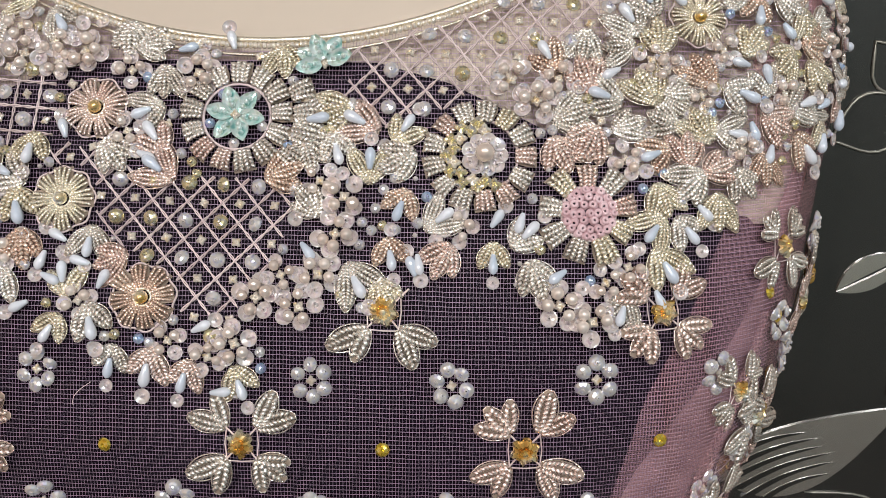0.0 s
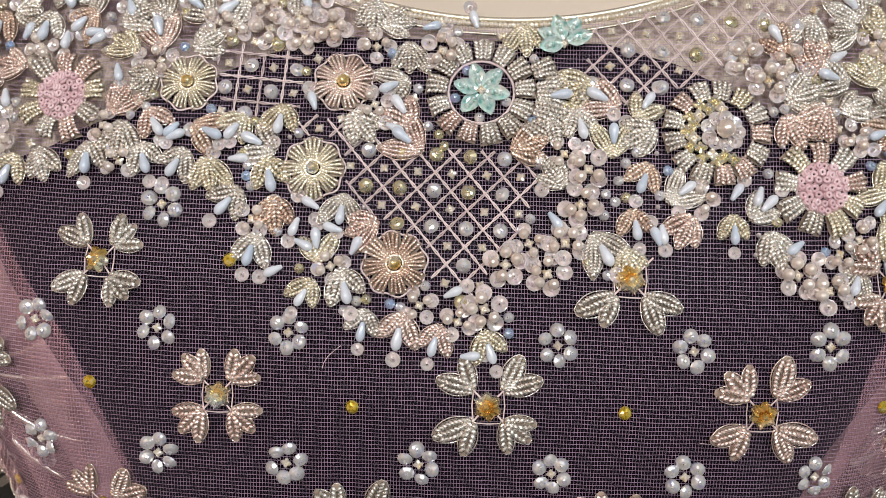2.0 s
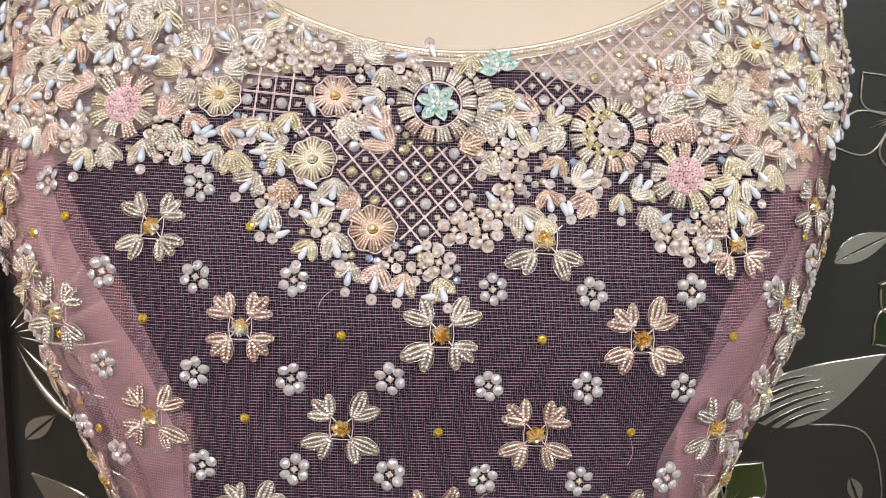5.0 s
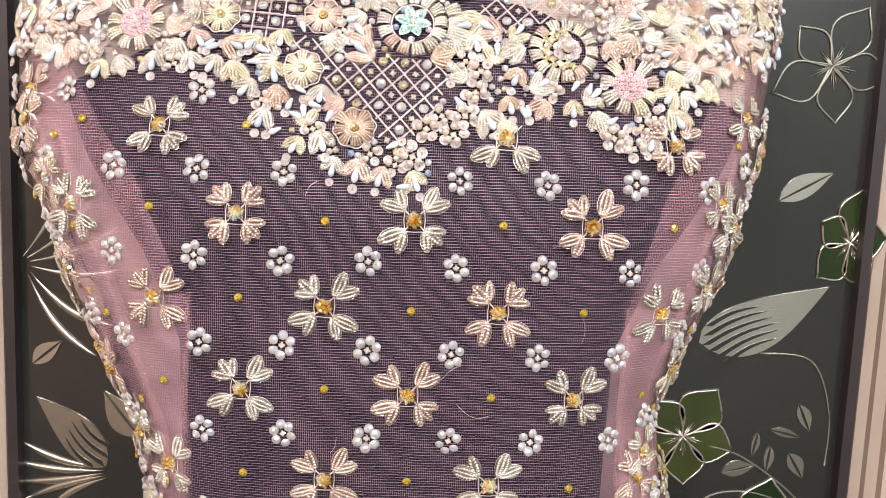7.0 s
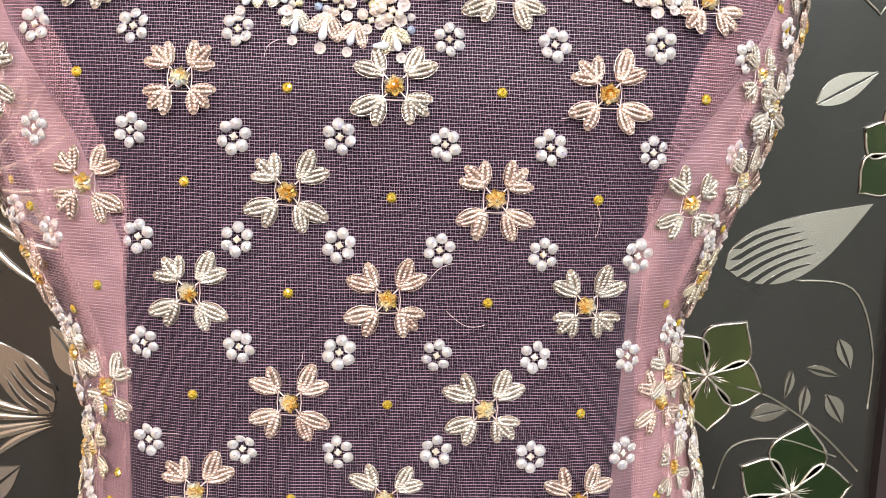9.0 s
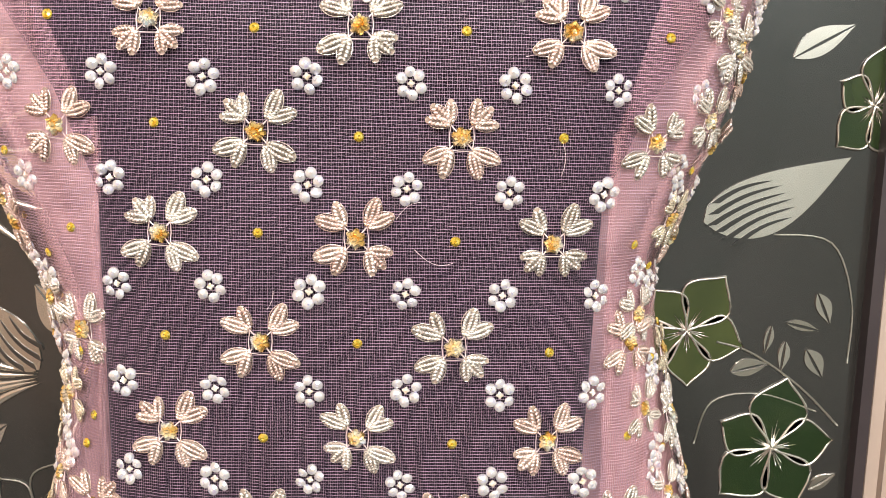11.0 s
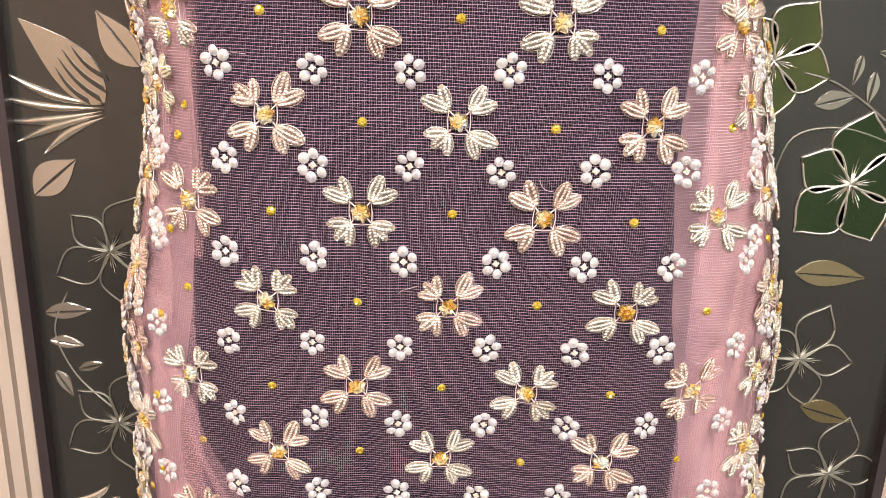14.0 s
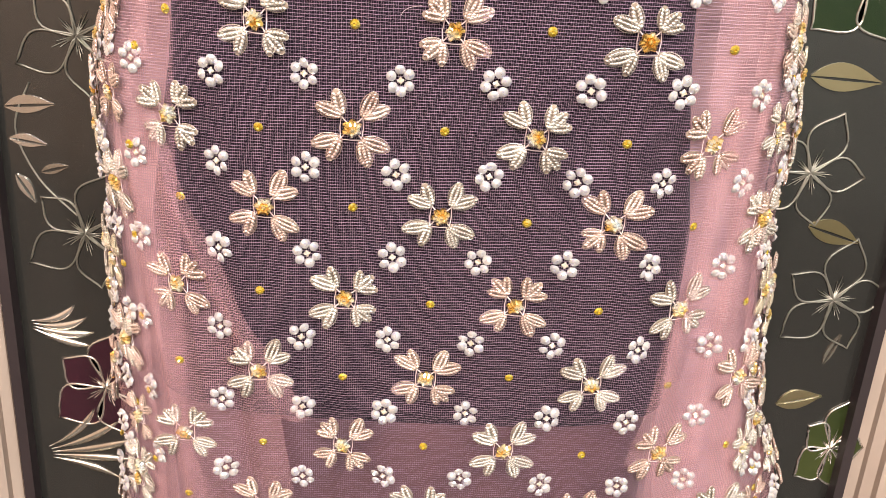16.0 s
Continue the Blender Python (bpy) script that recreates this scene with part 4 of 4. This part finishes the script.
def puff_flower(x, z, mat, r=1.0, stone=None):
    """Round pleated purl flower with a gold cabochon."""
    f = put("puff_flower", cord_ring(0.0128, 0.0004, 48, 0.0007, 8), x, z, 0.0012, rnd.uniform(0, 1), r)
    for k in range(8):
        q = 2 * math.pi * k / 8
        part("petal", PUFF[k % 2], f, tilt(local(0.0030 * math.cos(q), 0.0030 * math.sin(q), 0.0003, q - math.pi / 2, rnd.uniform(0.97, 1.05)), 0.06), mat)
    part("bezel", cord_ring(0.0034, 0.0006, 18), f, local(0, 0, 0.0010), M_GOLD)
    part("cabochon", ball_mesh("cabochon", 0.0028, M_YELLOW, 12), f, local(0, 0, 0.0002), stone or M_AMBER)
    TAKEN.append((x, z, 0.0130 * r))
    return f


def knot_flower(x, z):
    """Heart of pink knots among satin petals."""
    f = put("knot_flower", cord_ring(0.0108, 0.0005), x, z, label="pink knotted heart ringed by champagne satin petals")
    bm = bmesh.new()
    for i in range(2):
        tube(bm, [((0.0013 - 0.0003 * i) * math.cos(q), (0.0013 - 0.0003 * i) * math.sin(q), 0.0009 + 0.0009 * i) for q in (2 * math.pi * j / 9 for j in range(9))], 0.0007, 5, closed=True)
    knot = bm_mesh("knot", bm, M_KNOT)
    spots = [(0.0, 0.0)] + [(0.0034, 2 * math.pi * k / 6) for k in range(6)] + [(0.0066, 2 * math.pi * k / 12) for k in range(12)] + [(0.0094, 2 * math.pi * k / 18) for k in range(18)]
    for rr, q in spots:
        part("knot", knot, f, tilt(local(rr * math.cos(q), rr * math.sin(q), 0.0012 * (1 - rr / 0.012), rnd.uniform(0, 6), rnd.uniform(0.95, 1.15)), 0.35))
    for k in range(9):
        q = 2 * math.pi * k / 9 + 0.2
        part("petal", BLOCKS[k % 2], f, tilt(local(0.0104 * math.cos(q), 0.0104 * math.sin(q), 0.0002, q - math.pi / 2, rnd.uniform(1.0, 1.1)), 0.08), rnd.choice((M_CHAMP, M_GOLD, M_ROSE)))
    TAKEN.append((x, z, 0.0195))
    return f


def pearl_flower(x, z, r=1.0):
    """Big pearl in a nest of sequins and gilt crystals, ringed by satin blocks."""
    f = put("pearl_flower", cord_ring(0.0150, 0.0005), x, z, size=r, label="large pearl flower with gilt crystals and satin petals")
    part("pearl", ball_mesh("pearl", 0.0040, M_PEARL, 16), f, local(0.002, 0.0, 0.0022))
    for k in range(9):
        q = 2 * math.pi * k / 9
        part("sequin", CLEARSEQ, f, tilt(local(0.002 + 0.0062 * math.cos(q), 0.0062 * math.sin(q), 0.0008, 0, 1.05), 0.35), rnd.choice((M_ROSEBEAD, M_SEQ, M_ROSEBEAD)))
    for k in range(16):
        q = math.pi * (0.45 + 1.2 * k / 15)
        rr = 0.0105 + 0.0026 * (k % 2)
        part("crystal", CRYSTAL, f, tilt(local(rr * math.cos(q), rr * math.sin(q), 0.0012, 0, 1.35), 0.3), M_SEQG if k % 4 else M_CRYST)
    for k in range(13):
        q = 2 * math.pi * k / 13
        part("petal", BLOCKS[0], f, tilt(local(0.0140 * math.cos(q), 0.0140 * math.sin(q), 0.0002, q - math.pi / 2, rnd.uniform(0.95, 1.05)), 0.07), rnd.choice((M_CHAMP, M_GOLD, M_ROSE, M_CHAMP)))
    TAKEN.append((x, z, 0.0235 * r))
    return f


def sprig(x, z, turn, size=1.0, mat=None, drop=True):
    """Two or three purl leaves round a moonstone drop tipped with a sequin."""
    mat = mat or rnd.choice((M_CHAMP, M_CHAMP, M_ROSE, M_GOLD, M_COPPER))
    f = part("leaf_sprig", LEAVES[rnd.randrange(3)], dress, on_dress(x, z, 0.0014, turn + 0.55, size, arc=False), mat)
    part("leaf", LEAVES[rnd.randrange(3)], f, tilt(local(0, 0, 0.0002, -1.1 + rnd.uniform(-0.1, 0.1)), 0.08), mat)
    if drop:
        part("drop_bead", DROP, f, local(0.0016 * 1.6, 0.0042, 0.0008, -0.55))
        part("sequin", CLEARSEQ, f, local(0.0088, 0.0142, 0.0004, 0, 0.9), M_ROSEBEAD)
    else:
        part("leaf", LEAVES[1], f, tilt(local(0.001, 0.002, 0.0008, -0.55), 0.08), mat)
    return f


def pearl_cluster(x, z, n=5):
    """Spray of pearls on clear sequins round a gilt crystal."""
    f = put("pearl_spray", CRYSTAL, x, z, 0.0014, rnd.uniform(0, 6), 1.15)
    for k in range(n):
        q = 2 * math.pi * k / n + rnd.uniform(-0.2, 0.2)
        part("sequin", CLEARSEQ, f, tilt(local(0.0058 * math.cos(q), 0.0058 * math.sin(q), 0.0002), 0.3), M_ROSEBEAD)
        if k % 4 != 3:
            part("pearl", PEARL, f, local(0.0043 * math.cos(q + 0.25), 0.0043 * math.sin(q + 0.25), 0.0008, 0, rnd.uniform(0.85, 1.05)))
    return f


ring_flower(-0.0080, 1.4365)
half_shell(0.0265, 1.4575)
for fx, fz, fm, fr in ((-0.132, 1.437, M_GOLD, 0.95), (-0.066, 1.439, M_ROSE, 0.98), (-0.0765, 1.404, M_GOLD, 1.0), (-0.041, 1.368, M_COPPER, 1.02), (0.178, 1.477, M_GOLD, 0.95), (0.158, 1.50, M_CHAMP, 0.9)):
    puff_flower(fx, fz, fm, fr)
knot_flower(-0.187, 1.430)
knot_flower(0.133, 1.402)
pearl_flower(0.090, 1.423)
pearl_flower(-0.226, 1.497, 0.9)

# couched lattices with a sequin or a crystal in each cell
LATTICES = (
    ([(-0.092, 1.428), (-0.070, 1.425), (-0.034, 1.414), (0.022, 1.414), (0.012, 1.385), (-0.012, 1.349), (-0.030, 1.366), (-0.062, 1.398)], rad(43), 0.0100),
    ([(-0.122, 1.456), (-0.083, 1.456), (-0.082, 1.425), (-0.118, 1.422)], rad(-4), 0.0098),
    ([(0.022, 1.448), (0.040, 1.466), (0.075, 1.476), (0.120, 1.496), (0.150, 1.515), (0.150, 1.480), (0.118, 1.462), (0.085, 1.444), (0.050, 1.432)], rad(43), 0.0102),
    ([(-0.180, 1.515), (-0.150, 1.512), (-0.108, 1.488), (-0.104, 1.470), (-0.160, 1.474)], rad(8), 0.0100),
)


def lattice(poly, turn, step):
    cx, cz = sum(p[0] for p in poly) / len(poly), sum(p[1] for p in poly) / len(poly)
    c, s = math.cos(turn), math.sin(turn)
    place = lambda u, v: (cx + c * u - s * v, cz + s * u + c * v)
    for way in (0, 1):
        for k in range(-12, 13):
            run = []
            for i in range(-60, 61):
                u, v = (i * 0.002, k * step) if way == 0 else (k * step, i * 0.002)
                x, z = place(u, v)
                ok = inside(x, z, poly) and not any((x - a) ** 2 + (z - b) ** 2 < (r * 0.97) ** 2 for a, b, r in TAKEN)
                if ok:
                    run.append((x, z))
                if (not ok or i == 60) and len(run) > 3:
                    bm = bmesh.new()
                    for strand in (0, 1):
                        pts = []
                        for j in range(len(run)):
                            a = j * 1.15 + strand * math.pi
                            m = on_dress(run[j][0], run[j][1], 0.0011 + 0.0003 * math.cos(a), arc=False)
                            pts.append(m.translation + Vector((-s if way == 0 else c, 0, c if way == 0 else s)) * 0.00042 * math.sin(a))
                        tube(bm, pts, 0.00032, 4)
                    part("lattice_thread", bm_mesh("lattice_thread", bm, M_THREAD), dress)
                if not ok:
                    run = []
    for i in range(-12, 13):
        for j in range(-12, 13):
            x, z = place((i + 0.5) * step, (j + 0.5) * step)
            if inside(x, z, poly) and z < neckline(x) - 0.004 and not any((x - a) ** 2 + (z - b) ** 2 < (r + 0.002) ** 2 for a, b, r in TAKEN):
                if (i + j) % 2:
                    o = put("sequin", SEQUIN, x, z, 0.0009, rnd.uniform(0, 6), 1.0, rnd.choice((M_SEQ, M_SEQ, M_SEQG)))
                else:
                    o = put("crystal", CRYSTAL, x, z, 0.0009, rnd.uniform(0, 1), 1.0)
                o.matrix_basis = tilt(o.matrix_basis, 0.4)


for lat in LATTICES:
    lattice(*lat)

# sprigs that hang along the yoke's lower edge
for sx, sz, sd in ((-0.172, 1.412, 180), (-0.150, 1.412, 200), (-0.130, 1.410, 150), (-0.106, 1.395, 140), (-0.098, 1.378, 165), (-0.074, 1.361, 150), (-0.052, 1.350, 170), (-0.022, 1.345, 165),
                   (-0.004, 1.343, 200), (0.047, 1.412, 0), (0.055, 1.392, 190), (0.096, 1.391, 180), (0.062, 1.410, 160), (0.148, 1.372, 160), (-0.205, 1.405, 160), (0.168, 1.40, 215)):
    sprig(sx, sz, rad(sd), rnd.uniform(0.95, 1.1))
    TAKEN.append((sx + 0.006 * math.cos(rad(sd) + math.pi / 2), sz + 0.006 * math.sin(rad(sd) + math.pi / 2), 0.0075))
for px, pz in ((0.037, 1.407), (0.034, 1.393), (0.004, 1.369), (0.021, 1.366), (0.028, 1.378), (0.122, 1.368), (0.135, 1.362), (-0.073, 1.461), (-0.099, 1.460), (0.102, 1.452), (0.112, 1.444), (-0.025, 1.453), (-0.004, 1.352), (-0.215, 1.41)):
    pearl_cluster(px, pz, rnd.choice((4, 5, 5)))
    TAKEN.append((px, pz, 0.0085))

# the ground between the large motifs: sprigs, then pearls and drops, then loose sequins and beads
ALL_LATTICES = [l[0] for l in LATTICES]


def free(x, z, room):
    if not neck_low(x) + 0.007 < z < neckline(x) - 0.005 or abs(x - XC) > half(z, x - XC) * 0.985:
        return False
    if any(inside(x, z, p) for p in ALL_LATTICES):
        return False
    return all((x - a) ** 2 + (z - b) ** 2 > (r + room) ** 2 for a, b, r in TAKEN)


for room, tries, kind in ((0.0050, 5000, "sprig"), (0.0030, 5000, "cluster"), (0.0016, 9000, "loose")):
    for _ in range(tries):
        x, z = rnd.uniform(-0.285, 0.265), rnd.uniform(1.33, 1.565)
        if not free(x, z, room):
            continue
        if kind == "sprig":
            t = rnd.uniform(0, 2 * math.pi) if z > neck_low(x) + 0.02 else math.pi + rnd.uniform(-0.6, 0.6)
            bx, bz = x - 0.006 * math.cos(t + math.pi / 2), z - 0.006 * math.sin(t + math.pi / 2)
            sprig(bx, bz, t, rnd.uniform(0.98, 1.18), drop=rnd.random() < 0.4)
            TAKEN.append((x, z, 0.0056))
        elif kind == "cluster":
            if rnd.random() < 0.45:
                pearl_cluster(x, z, 4).scale *= 0.85
            else:
                f = put("drop_bead", DROP, x, z, 0.0016, rnd.uniform(0, 6))
                part("sequin", CLEARSEQ, f, local(0, 0.0105, -0.0004), M_ROSEBEAD)
            TAKEN.append((x, z, 0.0046))
        else:
            me, mt = rnd.choice(((SMALLSEQ, M_SEQ), (SMALLSEQ, M_SEQG), (SMALLSEQ, M_BLUE), (BEAD, M_ROSEBEAD), (CLEARSEQ, M_ROSEBEAD), (CRYSTAL, M_CRYST), (SMALLSEQ, M_SEQ)))
            o = put("bead" if me is BEAD else "crystal" if me is CRYSTAL else "sequin", me, x, z, 0.0011, rnd.uniform(0, 6), 1.0, mt)
            o.matrix_basis = tilt(o.matrix_basis, 0.35)
            TAKEN.append((x, z, 0.0023))

# gilt beaded edging round the neck
edge = [(x, neckline(x) - 0.001) for x in np.linspace(-0.20, 0.20, 160)]
bm = bmesh.new()
tube(bm, [on_dress(x, z, 0.0004, arc=False).translation for x, z in edge], 0.0015, 6)
trim = part("neck_trim", bm_mesh("neck_trim", bm, M_GOLD), dress, label="gilt beaded neck edging")
bm = bmesh.new()
tube(bm, [on_dress(x, z - 0.0058, 0.0003, arc=False).translation for x, z in edge], 0.0007, 5)
part("neck_cord", bm_mesh("neck_cord", bm, M_GOLD), trim)
TRIMBEAD = ball_mesh("bead", 0.0014, M_CRYST, 7)
for x in np.linspace(-0.2, 0.2, 210):
    x = float(x)
    part("bead", TRIMBEAD, trim, on_dress(x, neckline(x) - 0.0036, 0.0002, arc=False))
